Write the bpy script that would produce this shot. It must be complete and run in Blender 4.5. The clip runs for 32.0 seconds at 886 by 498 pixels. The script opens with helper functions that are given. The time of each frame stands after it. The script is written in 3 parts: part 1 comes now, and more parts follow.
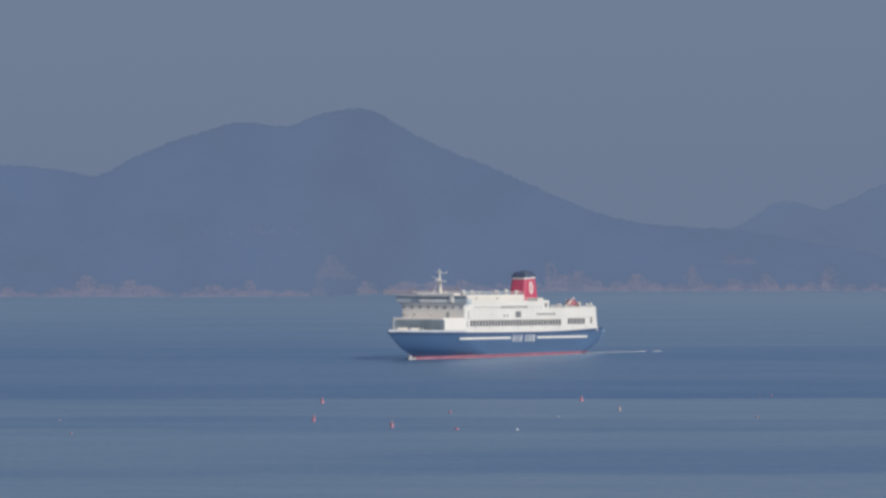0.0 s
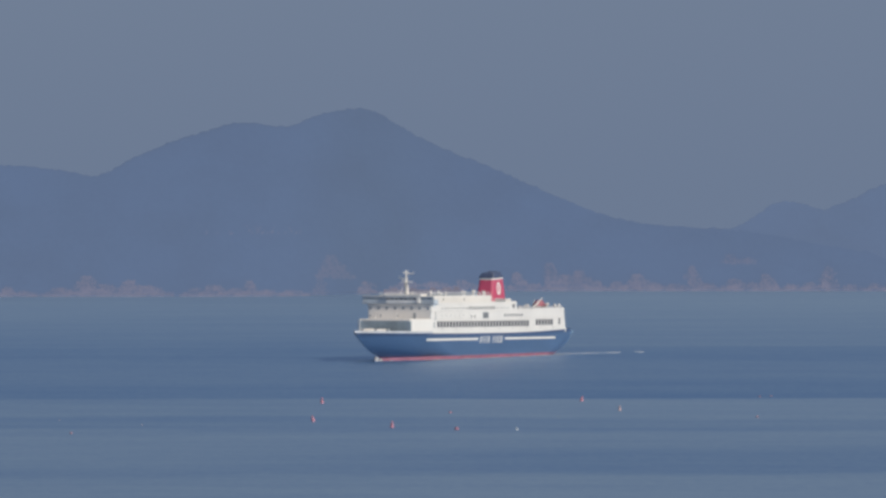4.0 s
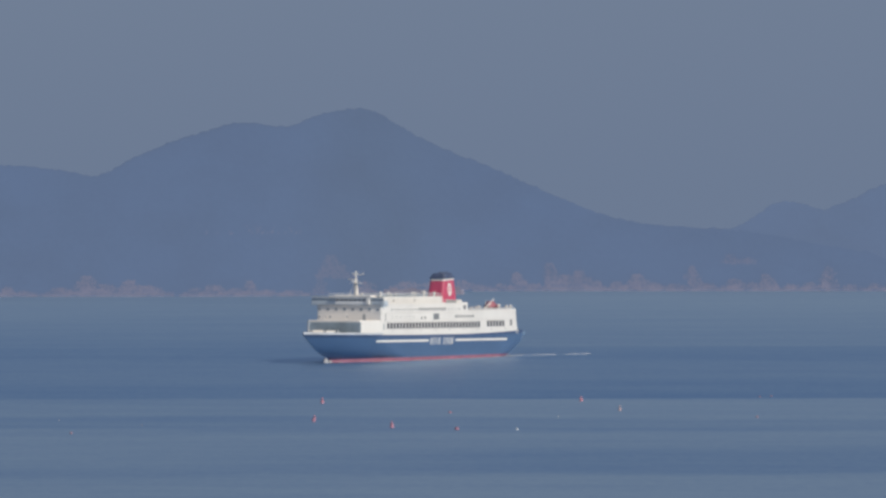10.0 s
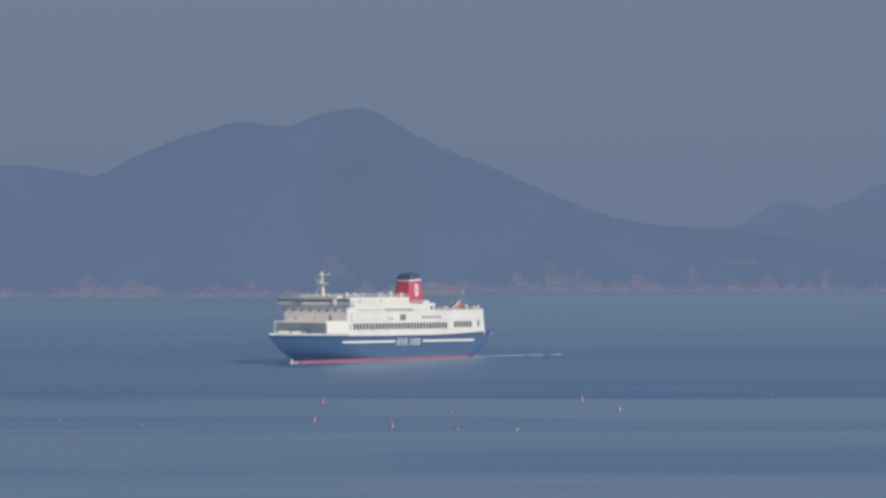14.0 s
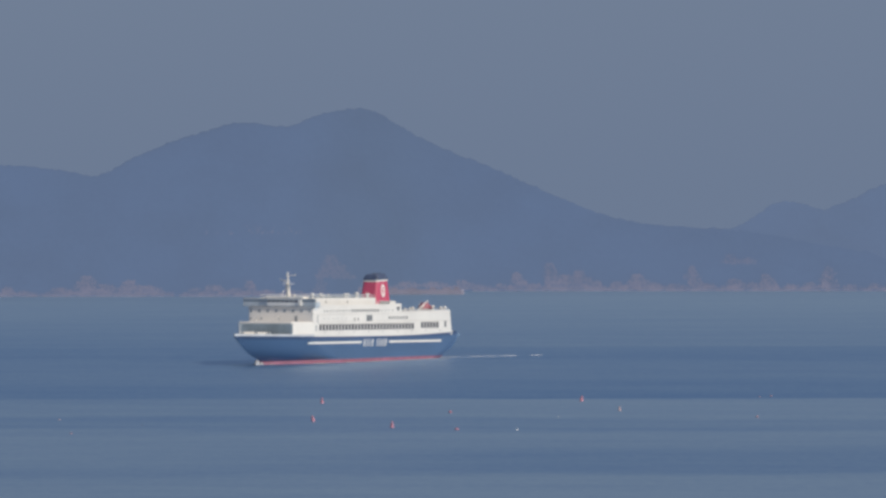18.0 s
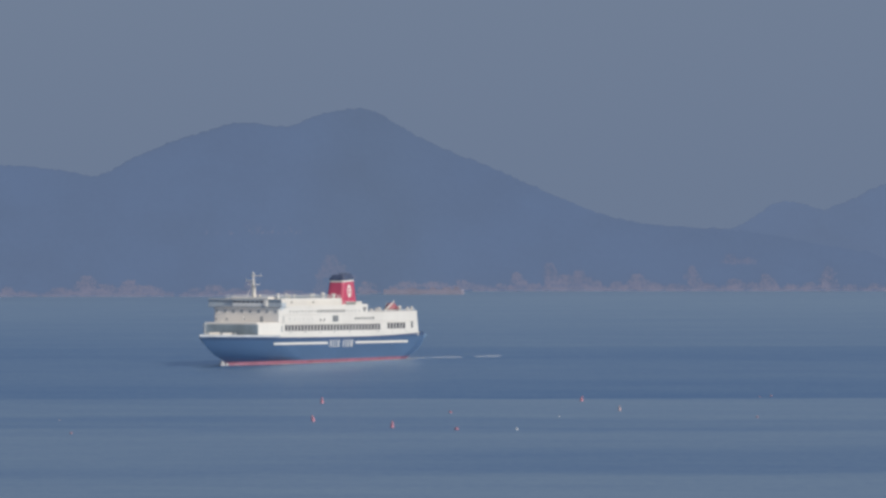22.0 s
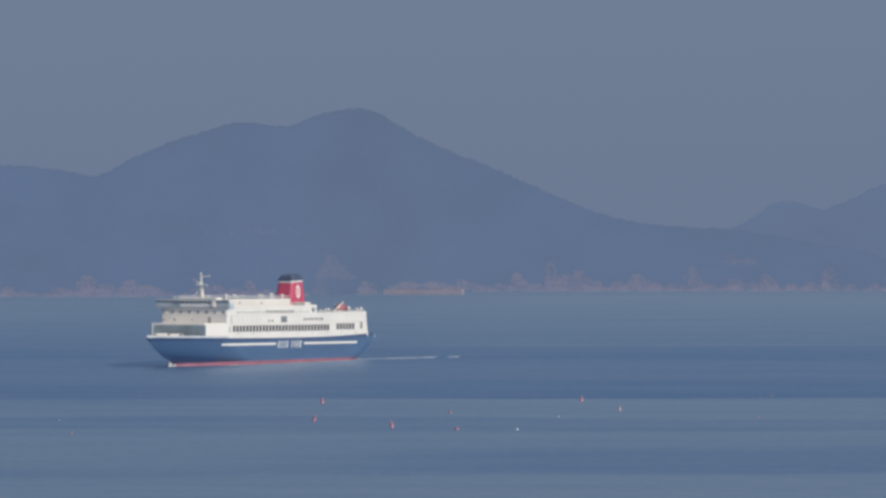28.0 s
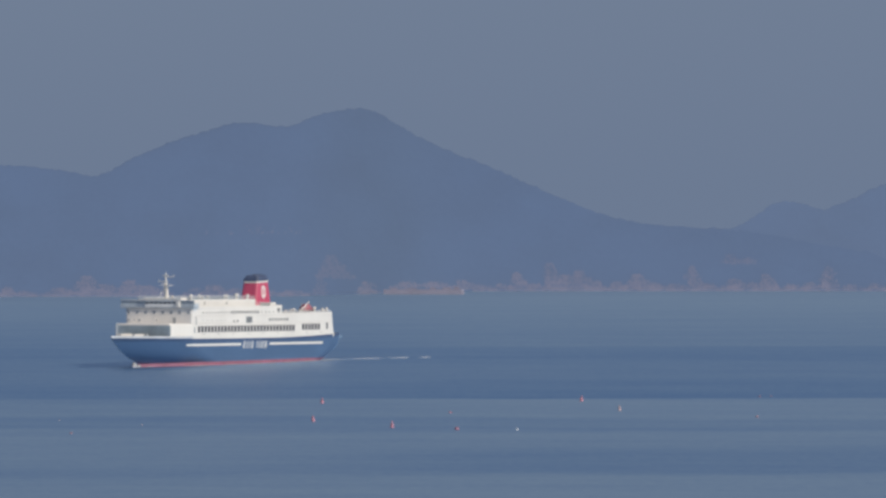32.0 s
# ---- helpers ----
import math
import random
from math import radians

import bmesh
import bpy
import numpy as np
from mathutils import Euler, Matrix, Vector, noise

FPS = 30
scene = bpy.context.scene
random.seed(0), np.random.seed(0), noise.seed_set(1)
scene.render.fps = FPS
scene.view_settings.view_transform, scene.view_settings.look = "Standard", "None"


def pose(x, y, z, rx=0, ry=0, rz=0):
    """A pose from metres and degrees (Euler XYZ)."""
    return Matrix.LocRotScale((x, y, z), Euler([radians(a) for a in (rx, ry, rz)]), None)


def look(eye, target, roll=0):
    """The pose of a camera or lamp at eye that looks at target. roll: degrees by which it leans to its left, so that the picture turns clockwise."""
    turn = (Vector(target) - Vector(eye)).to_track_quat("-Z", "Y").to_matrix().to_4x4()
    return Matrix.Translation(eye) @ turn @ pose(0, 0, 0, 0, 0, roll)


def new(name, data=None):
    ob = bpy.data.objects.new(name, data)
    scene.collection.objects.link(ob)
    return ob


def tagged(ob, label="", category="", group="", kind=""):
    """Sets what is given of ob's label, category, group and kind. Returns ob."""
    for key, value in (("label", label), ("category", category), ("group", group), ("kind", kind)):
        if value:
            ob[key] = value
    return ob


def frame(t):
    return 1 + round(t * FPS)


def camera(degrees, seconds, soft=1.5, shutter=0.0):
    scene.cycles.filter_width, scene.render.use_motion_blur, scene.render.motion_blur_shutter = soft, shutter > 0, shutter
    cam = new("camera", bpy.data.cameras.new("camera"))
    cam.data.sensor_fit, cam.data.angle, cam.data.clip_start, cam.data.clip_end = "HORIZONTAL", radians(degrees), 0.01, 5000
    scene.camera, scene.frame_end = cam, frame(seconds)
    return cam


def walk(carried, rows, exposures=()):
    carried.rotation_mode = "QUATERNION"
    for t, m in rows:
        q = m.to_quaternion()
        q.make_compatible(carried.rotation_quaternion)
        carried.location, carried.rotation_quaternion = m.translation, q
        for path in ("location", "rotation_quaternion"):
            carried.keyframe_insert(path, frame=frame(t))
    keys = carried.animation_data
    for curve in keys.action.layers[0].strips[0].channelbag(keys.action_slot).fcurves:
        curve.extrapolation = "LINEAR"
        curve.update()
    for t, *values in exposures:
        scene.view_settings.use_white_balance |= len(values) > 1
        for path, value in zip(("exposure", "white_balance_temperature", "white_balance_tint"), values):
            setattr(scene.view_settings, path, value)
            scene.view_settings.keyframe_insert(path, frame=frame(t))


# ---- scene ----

# ---------------------------------------------------------------- camera
EYE_HEIGHT = 61.75
cam = camera(6.568, 32.0, soft=2.9)
walk(cam, [(0.0, pose(0, 0, EYE_HEIGHT, 90 - 0.4417, 0, 0)), (32.0, pose(0, 0, EYE_HEIGHT, 90 - 0.4417, 0, 0))])

# ---------------------------------------------------------------- world and sun
SUN_WAY = Vector((0.78, -0.626, 0.0)).normalized()
SUN_UP = radians(36)
sun_to = Vector((SUN_WAY.x * math.cos(SUN_UP), SUN_WAY.y * math.cos(SUN_UP), math.sin(SUN_UP)))
world = bpy.data.worlds.new("hazy_sky")
scene.world = world
world.use_nodes = True
wn, wl = world.node_tree.nodes, world.node_tree.links
sky = wn.new("ShaderNodeTexSky")
sky.sky_type = "NISHITA"
sky.sun_disc = False
sky.sun_elevation = SUN_UP
sky.sun_rotation = math.atan2(SUN_WAY.x, SUN_WAY.y)
sky.altitude = 60
sky.air_density, sky.dust_density, sky.ozone_density = 1.0, 2.0, 1.0
tint = wn.new("ShaderNodeMix")
tint.data_type = "RGBA"
tint.inputs["Factor"].default_value = 0.82  # thick even sea haze over the clear sky
tint.inputs["B"].default_value = (3.36, 4.50, 6.80, 1)
wl.new(sky.outputs["Color"], tint.inputs["A"])
wl.new(tint.outputs["Result"], wn["Background"].inputs["Color"])
wn["Background"].inputs["Strength"].default_value = 0.05

sun = bpy.data.lights.new("sun", "SUN")
sun.energy, sun.angle, sun.color = 3.5, radians(0.6), (1.0, 0.912, 0.778)
new("sun", sun).matrix_world = look(sun_to * 100, (0, 0, 0))
scene.view_settings.exposure = 0.0


# ---------------------------------------------------------------- materials
def paint(name, base, rough=0.5, metal=0.0, spread=0.12, scale=0.35, fine=6.0, bump=0.0, other=None, stretch=(1, 1, 1), lift=0.05, even_light=0.0, island=0.0, floor=0.45):
    """A worn surface: two scales of noise vary the colour and gloss, with fine relief."""
    m = bpy.data.materials.new(name)
    m.use_nodes = True
    n, l = m.node_tree.nodes, m.node_tree.links
    b = n["Principled BSDF"]
    b.inputs["Metallic"].default_value = metal
    at = n.new("ShaderNodeTexCoord")
    mp = n.new("ShaderNodeMapping")
    mp.inputs["Scale"].default_value = stretch
    l.new(at.outputs["Object"], mp.inputs["Vector"])
    big, small = n.new("ShaderNodeTexNoise"), n.new("ShaderNodeTexNoise")
    for node, s, d in ((big, scale, 4), (small, fine, 6)):
        node.inputs["Scale"].default_value = s
        node.inputs["Detail"].default_value = d
        l.new(mp.outputs["Vector"], node.inputs["Vector"])
    both = n.new("ShaderNodeMath")
    both.operation = "MULTIPLY_ADD"
    both.inputs[1].default_value = 0.35
    l.new(small.outputs["Fac"], both.inputs[0])
    l.new(big.outputs["Fac"], both.inputs[2])
    ramp = n.new("ShaderNodeValToRGB")
    lo = other or [c * (1 - spread) for c in base]
    hi = [min(1, c * (1 + spread * 0.6)) for c in base]
    ramp.color_ramp.elements[0].position, ramp.color_ramp.elements[1].position = floor, floor + 0.4
    ramp.color_ramp.elements[0].color = (*lo, 1)
    ramp.color_ramp.elements[1].color = (*hi, 1)
    if island:
        # each loose piece a little paler or darker than its neighbours
        geom, vary = n.new("ShaderNodeNewGeometry"), n.new("ShaderNodeMath")
        vary.operation = "MULTIPLY_ADD"
        vary.inputs[1].default_value = island
        l.new(geom.outputs["Random Per Island"], vary.inputs[0])
        l.new(both.outputs[0], vary.inputs[2])
        both = vary
    l.new(both.outputs[0], ramp.inputs["Fac"])
    l.new(ramp.outputs["Color"], b.inputs["Base Color"])
    span = n.new("ShaderNodeMapRange")
    span.inputs["To Min"].default_value, span.inputs["To Max"].default_value = rough * 0.8, min(1, rough * 1.25)
    l.new(big.outputs["Fac"], span.inputs["Value"])
    l.new(span.outputs["Result"], b.inputs["Roughness"])
    if bump:
        bp = n.new("ShaderNodeBump")
        bp.inputs["Strength"].default_value, bp.inputs["Distance"].default_value = bump, lift
        l.new(small.outputs["Fac"], bp.inputs["Height"])
        l.new(bp.outputs["Normal"], b.inputs["Normal"])
    if even_light:
        # normals lean to one fixed direction, evening out sun and shade on slopes
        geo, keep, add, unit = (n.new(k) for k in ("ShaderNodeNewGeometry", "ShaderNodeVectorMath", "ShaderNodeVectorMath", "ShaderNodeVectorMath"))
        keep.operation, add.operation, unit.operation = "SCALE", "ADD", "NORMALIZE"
        keep.inputs["Scale"].default_value = 1 - even_light
        add.inputs[1].default_value = (0.0, -0.75 * even_light, 0.66 * even_light)
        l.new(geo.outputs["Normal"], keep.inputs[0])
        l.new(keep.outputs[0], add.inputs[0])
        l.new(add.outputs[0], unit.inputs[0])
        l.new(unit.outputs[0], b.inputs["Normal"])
    return m


def sea_water():
    """Wind-ruffled sea: calmer and rougher bands placed to fit the camera's view, ripples as relief."""
    m = bpy.data.materials.new("sea_water")
    m.use_nodes = True
    n, l = m.node_tree.nodes, m.node_tree.links
    b = n["Principled BSDF"]
    b.inputs["IOR"].default_value = 1.33
    b.distribution = "GGX"
    b.inputs["Metallic"].default_value = 1.0  # metal stands in for sky reflection and keeps the ferry's shadow faint
    at = n.new("ShaderNodeTexCoord")

    def noise_at(sx, sy, detail=4, rough=0.55):
        mp, t = n.new("ShaderNodeMapping"), n.new("ShaderNodeTexNoise")
        mp.inputs["Scale"].default_value = (sx, sy, 1)
        t.inputs["Scale"].default_value, t.inputs["Detail"].default_value = 1.0, detail
        t.inputs["Roughness"].default_value = rough
        l.new(at.outputs["Object"], mp.inputs["Vector"])
        l.new(mp.outputs["Vector"], t.inputs["Vector"])
        return t.outputs["Fac"]

    def math_node(op, a, c=None, d=None):
        k = n.new("ShaderNodeMath")
        k.operation = op
        for i, v in enumerate((a, c, d)):
            if v is None:
                continue
            if isinstance(v, (int, float)):
                k.inputs[i].default_value = v
            else:
                l.new(v, k.inputs[i])
        return k.outputs[0]

    xyz = n.new("ShaderNodeSeparateXYZ")
    l.new(at.outputs["Object"], xyz.inputs[0])
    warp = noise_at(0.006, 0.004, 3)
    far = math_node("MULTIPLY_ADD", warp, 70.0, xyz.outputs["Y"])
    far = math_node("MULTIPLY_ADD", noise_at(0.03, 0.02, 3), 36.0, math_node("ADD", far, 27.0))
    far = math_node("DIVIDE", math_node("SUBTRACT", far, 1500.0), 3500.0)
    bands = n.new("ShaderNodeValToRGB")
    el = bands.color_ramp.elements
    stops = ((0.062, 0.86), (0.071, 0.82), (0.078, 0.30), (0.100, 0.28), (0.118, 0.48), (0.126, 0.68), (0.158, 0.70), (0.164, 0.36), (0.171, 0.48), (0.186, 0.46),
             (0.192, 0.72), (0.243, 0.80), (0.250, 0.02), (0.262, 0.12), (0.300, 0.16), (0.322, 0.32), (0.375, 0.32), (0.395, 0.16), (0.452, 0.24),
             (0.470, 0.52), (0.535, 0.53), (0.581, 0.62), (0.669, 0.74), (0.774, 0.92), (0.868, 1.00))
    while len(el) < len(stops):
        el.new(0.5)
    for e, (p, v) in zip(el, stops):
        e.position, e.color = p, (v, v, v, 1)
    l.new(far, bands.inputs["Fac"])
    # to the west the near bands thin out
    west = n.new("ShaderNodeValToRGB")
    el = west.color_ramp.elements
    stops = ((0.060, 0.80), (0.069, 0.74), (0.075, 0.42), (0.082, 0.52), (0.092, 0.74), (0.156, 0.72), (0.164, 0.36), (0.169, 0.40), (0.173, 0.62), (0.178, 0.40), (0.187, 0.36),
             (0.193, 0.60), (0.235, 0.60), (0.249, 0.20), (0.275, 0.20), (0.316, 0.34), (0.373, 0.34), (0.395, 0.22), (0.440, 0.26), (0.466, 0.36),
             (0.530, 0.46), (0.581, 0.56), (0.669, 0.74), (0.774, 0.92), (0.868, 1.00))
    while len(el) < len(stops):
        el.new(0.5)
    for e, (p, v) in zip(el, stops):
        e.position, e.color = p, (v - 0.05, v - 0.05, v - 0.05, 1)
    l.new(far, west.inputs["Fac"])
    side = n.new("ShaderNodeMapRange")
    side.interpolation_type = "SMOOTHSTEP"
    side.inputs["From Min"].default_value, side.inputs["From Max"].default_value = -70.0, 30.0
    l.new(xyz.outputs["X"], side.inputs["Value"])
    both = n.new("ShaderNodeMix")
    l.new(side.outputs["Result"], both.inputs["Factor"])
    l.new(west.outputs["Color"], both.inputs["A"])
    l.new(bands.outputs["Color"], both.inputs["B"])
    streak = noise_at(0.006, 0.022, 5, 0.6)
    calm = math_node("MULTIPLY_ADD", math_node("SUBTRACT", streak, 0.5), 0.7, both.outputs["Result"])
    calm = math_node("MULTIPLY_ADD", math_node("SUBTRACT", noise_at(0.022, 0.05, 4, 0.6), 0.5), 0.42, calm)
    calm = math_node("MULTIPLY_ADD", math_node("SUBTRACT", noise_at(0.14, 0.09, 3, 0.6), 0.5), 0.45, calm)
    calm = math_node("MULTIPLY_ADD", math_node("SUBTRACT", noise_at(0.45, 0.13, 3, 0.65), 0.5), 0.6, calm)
    # reflected sky and far haze are painted in as a paler base colour
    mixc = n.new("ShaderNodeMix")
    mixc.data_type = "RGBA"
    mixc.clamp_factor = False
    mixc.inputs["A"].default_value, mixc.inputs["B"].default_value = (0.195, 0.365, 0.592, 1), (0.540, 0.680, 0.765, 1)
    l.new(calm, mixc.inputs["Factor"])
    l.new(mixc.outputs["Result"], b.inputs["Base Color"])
    span = n.new("ShaderNodeMapRange")
    span.inputs["To Min"].default_value, span.inputs["To Max"].default_value = 0.39, 0.33
    l.new(calm, span.inputs["Value"])
    l.new(span.outputs["Result"], b.inputs["Roughness"])
    ripple = math_node("ADD", noise_at(0.12, 0.3, 3), math_node("MULTIPLY", noise_at(0.9, 1.6, 3), 0.3))
    bp = n.new("ShaderNodeBump")
    bp.inputs["Distance"].default_value = 0.5
    lift = n.new("ShaderNodeMapRange")
    lift.inputs["To Min"].default_value, lift.inputs["To Max"].default_value = 0.35, 0.14
    l.new(calm, lift.inputs["Value"])
    l.new(lift.outputs["Result"], bp.inputs["Strength"])
    l.new(ripple, bp.inputs["Height"])
    l.new(bp.outputs["Normal"], b.inputs["Normal"])
    return m


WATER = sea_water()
WHITE = paint("cream_white_ship_paint", (0.734, 0.700, 0.662), 0.4, spread=0.07, scale=0.12, fine=1.5, stretch=(0.6, 0.6, 0.15))
GREY_WHITE = paint("weathered_white_paint", (0.70, 0.70, 0.70), 0.5, spread=0.08, scale=0.2, fine=2)
# Hull blue, boot red and cap black are muted to paint in haze.
BLUE = paint("blue_hull_paint", (0.072, 0.130, 0.240), 0.45, spread=0.15, scale=0.06, fine=0.9, stretch=(0.5, 0.5, 1.6))
NAVY = paint("dark_navy_hull_paint", (0.060, 0.098, 0.190), 0.5, spread=0.15, scale=0.1, fine=1.0)
RED_BOOT = paint("red_antifouling_paint", (0.295, 0.122, 0.175), 0.6, spread=0.25, scale=0.15, fine=1.2)
FUNNEL_RED = paint("crimson_funnel_paint", (0.48, 0.072, 0.140), 0.5, spread=0.1, scale=0.3, fine=2)
BLACK = paint("black_funnel_cap_paint", (0.060, 0.082, 0.150), 0.6, spread=0.3, scale=0.5)
PALE_GREY = paint("pale_grey_bulwark_paint", (0.42, 0.45, 0.50), 0.5, spread=0.15, scale=0.2, fine=2)
DECK = paint("grey_green_deck_paint", (0.16, 0.20, 0.20), 0.7, spread=0.25, scale=0.2, fine=2, bump=0.2)
STEEL = paint("grey_steel_paint", (0.32, 0.34, 0.36), 0.5, spread=0.2, scale=0.6)
DARK = paint("dark_grey_louvre", (0.16, 0.16, 0.17), 0.6, spread=0.2, scale=1.5)
GLASS = paint("dark_window_glass", (0.078, 0.080, 0.095), 0.2, spread=0.3, scale=0.4, fine=1.0)
WING = paint("pale_bluish_wing_panel", (0.45, 0.50, 0.55), 0.4, spread=0.2, scale=0.3)
TEAL_FRAME = paint("pale_greenish_frame_paint", (0.47, 0.51, 0.54), 0.4, spread=0.1, scale=0.3)
# Dark glass whose colour is lifted to paint in haze.
HAZED_GLASS = paint("hazy_bridge_glass", (0.28, 0.315, 0.36), 0.15, spread=0.2, scale=0.3)
TEAL_PANEL = paint("greenish_grey_screen", (0.36, 0.42, 0.465), 0.35, spread=0.35, scale=0.14)
# Rescue boat red, muted in colour as haze would.
ORANGE = paint("faded_orange_red_plastic", (0.36, 0.13, 0.165), 0.6, spread=0.2, scale=0.8)
# Buoy red and buoy pink are dulled in colour to paint in haze.
BUOY_RED = paint("weathered_red_buoy_paint", (0.47, 0.215, 0.275), 0.5, spread=0.25, scale=1.2, fine=8)
BUOY_DARK = paint("dull_dark_red_buoy_paint", (0.29, 0.13, 0.185), 0.5, spread=0.25, scale=1.2, fine=8)
BUOY_DULL = paint("dull_brown_red_buoy_paint", (0.26, 0.16, 0.20), 0.5, spread=0.25, scale=1.2, fine=8)
BUOY_PINK = paint("sun_faded_pink_buoy_paint", (0.42, 0.32, 0.34), 0.5, spread=0.2, scale=1.2, fine=8)
# Stern blue is painted paler, as haze blends it away.
PALE_BLUE = paint("sun_faded_pale_blue_paint", (0.15, 0.23, 0.34), 0.45, spread=0.15, scale=0.2, fine=1.2)
BUOY_WHITE = paint("bleached_white_float_plastic", (0.78, 0.76, 0.74), 0.5, spread=0.1, scale=1.2, fine=8)
# Greyed to paint in haze; serves the bow wave and the side flecks.
HAZED_FLECKS = paint("thin_greyish_bow_spray", (0.36, 0.365, 0.40), 0.9, spread=0.2, scale=0.8, fine=4, bump=0.4)
FOAM = paint("white_sea_foam", (0.80, 0.80, 0.80), 0.9, spread=0.15, scale=0.5, fine=4, bump=0.4)
# Distance haze is painted into the base colours of hills, rocks and quay.
WOODS = paint("hazy_blue_wooded_slope", (0.0924, 0.1440, 0.2600), 0.95, spread=0.055, scale=0.025, fine=0.3, even_light=0.97, stretch=(1, 0.35, 1))
WOODS_FAR = paint("paler_hazy_blue_slope", (0.1006, 0.1526, 0.2670), 0.95, spread=0.055, scale=0.025, fine=0.3, even_light=0.97, stretch=(1, 0.35, 1))
ROCK = paint("hazy_pink_shore_rock", (0.154, 0.166, 0.250), 0.95, spread=0.2, scale=0.16, fine=0.4, even_light=0.96, other=(0.0948, 0.1408, 0.2511), island=0.35, floor=0.58)
SCAR = paint("hazy_bare_earth", (0.124, 0.153, 0.252), 0.95, spread=0.10, scale=0.16, fine=0.4, even_light=0.96, other=(0.0938, 0.1413, 0.2521), island=0.4, floor=0.62)
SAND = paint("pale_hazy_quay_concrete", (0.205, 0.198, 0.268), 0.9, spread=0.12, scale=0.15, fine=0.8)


# ---------------------------------------------------------------- mesh helpers
def part(name, bm, material, parent=None, label="", smooth=False):
    """Links a bmesh as one mesh object, under a thing or under a part."""
    me = bpy.data.meshes.new(name)
    bm.to_mesh(me)
    bm.free()
    me.materials.append(material)
    if smooth:
        me.shade_smooth()
    ob = new(name, me)
    if parent is not None:
        ob.parent = parent
    if label:
        ob["label"] = label
    return ob


def sheet(name, verts, faces, material, parent=None, label="", smooth=True):
    me = bpy.data.meshes.new(name)
    me.from_pydata(verts, [], faces)
    me.update()
    me.materials.append(material)
    if smooth:
        me.shade_smooth()
    ob = new(name, me)
    if parent is not None:
        ob.parent = parent
    if label:
        ob["label"] = label
    return ob


def box(bm, x0, x1, y0, y1, z0, z1, bevel=0.0, turn=None):
    made = bmesh.ops.create_cube(bm, size=1)["verts"]
    m = Matrix.LocRotScale(((x0 + x1) / 2, (y0 + y1) / 2, (z0 + z1) / 2), None, (x1 - x0, y1 - y0, z1 - z0))
    bmesh.ops.transform(bm, matrix=(turn @ m) if turn else m, verts=made)
    if bevel:
        edges = list({e for v in made for e in v.link_edges})
        bmesh.ops.bevel(bm, geom=edges, offset=bevel, segments=2, affect="EDGES", profile=0.5)
    return bm


def rod(bm, p0, p1, r0, r1=None, seg=10):
    p0, p1 = Vector(p0), Vector(p1)
    way = p1 - p0
    made = bmesh.ops.create_cone(bm, cap_ends=True, segments=seg, radius1=r0, radius2=r0 if r1 is None else r1, depth=way.length)["verts"]
    turn = way.to_track_quat("Z", "Y").to_matrix().to_4x4()
    bmesh.ops.transform(bm, matrix=Matrix.Translation((p0 + p1) / 2) @ turn, verts=made)
    return bm


def ball(bm, at, r, squash=1.0, seg=14):
    made = bmesh.ops.create_uvsphere(bm, u_segments=seg, v_segments=seg // 2 + 2, radius=r)["verts"]
    bmesh.ops.transform(bm, matrix=Matrix.LocRotScale(at, None, (1, 1, squash)), verts=made)
    return bm


def slab(bm, outline, z0, z1):
    """A plate with an outline in plan, from z0 to z1."""
    low = [bm.verts.new((x, y, z0)) for x, y in outline]
    top = [bm.verts.new((x, y, z1)) for x, y in outline]
    n = len(outline)
    bm.faces.new(list(reversed(low)))
    bm.faces.new(top)
    for i in range(n):
        bm.faces.new((low[i], low[(i + 1) % n], top[(i + 1) % n], top[i]))
    bmesh.ops.recalc_face_normals(bm, faces=bm.faces)
    return bm


def wall_plate(bm, outline, y0, y1):
    """A plate with an outline in x and z, between two planes of y."""
    a = [bm.verts.new((x, y0, z)) for x, z in outline]
    b = [bm.verts.new((x, y1, z)) for x, z in outline]
    n = len(outline)
    bm.faces.new(a)
    bm.faces.new(list(reversed(b)))
    for i in range(n):
        bm.faces.new((a[i], b[i], b[(i + 1) % n], a[(i + 1) % n]))
    bmesh.ops.recalc_face_normals(bm, faces=bm.faces)
    return bm


def shared(name, ob, parent, at, turn=0.0, label=""):
    """Another object on ob's mesh, with its children."""
    c = new(name, ob.data)
    c.parent = parent
    c.matrix_basis = pose(*at, 0, 0, turn)
    if label:
        c["label"] = label
    for k in ob.children:
        d = new(k.name.split(".")[0], k.data)
        d.parent = c
        d.matrix_basis = k.matrix_basis.copy()
    return c


# ---------------------------------------------------------------- sea and far shore
def sea():
    xs = [-9000, -3000, -800, -300, -100, 0, 100, 300, 800, 3000, 9000]
    ys = [-6000, -2000, 0, 800, 1600, 2400, 3200, 4000, 4800, 6500, 12000]
    verts = [(x, y, 0) for y in ys for x in xs]
    nx = len(xs)
    faces = [(j * nx + i, j * nx + i + 1, (j + 1) * nx + i + 1, (j + 1) * nx + i) for j in range(len(ys) - 1) for i in range(nx - 1)]
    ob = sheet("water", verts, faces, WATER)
    tagged(ob, "calm blue sea with bands of ruffled water", "sea", kind="structure")


RIDGE = 4900.0


def bumps_at(x, bumps, floor):
    return floor + sum(h * math.exp(-((x - c) / w) ** 2) for h, c, w in bumps)


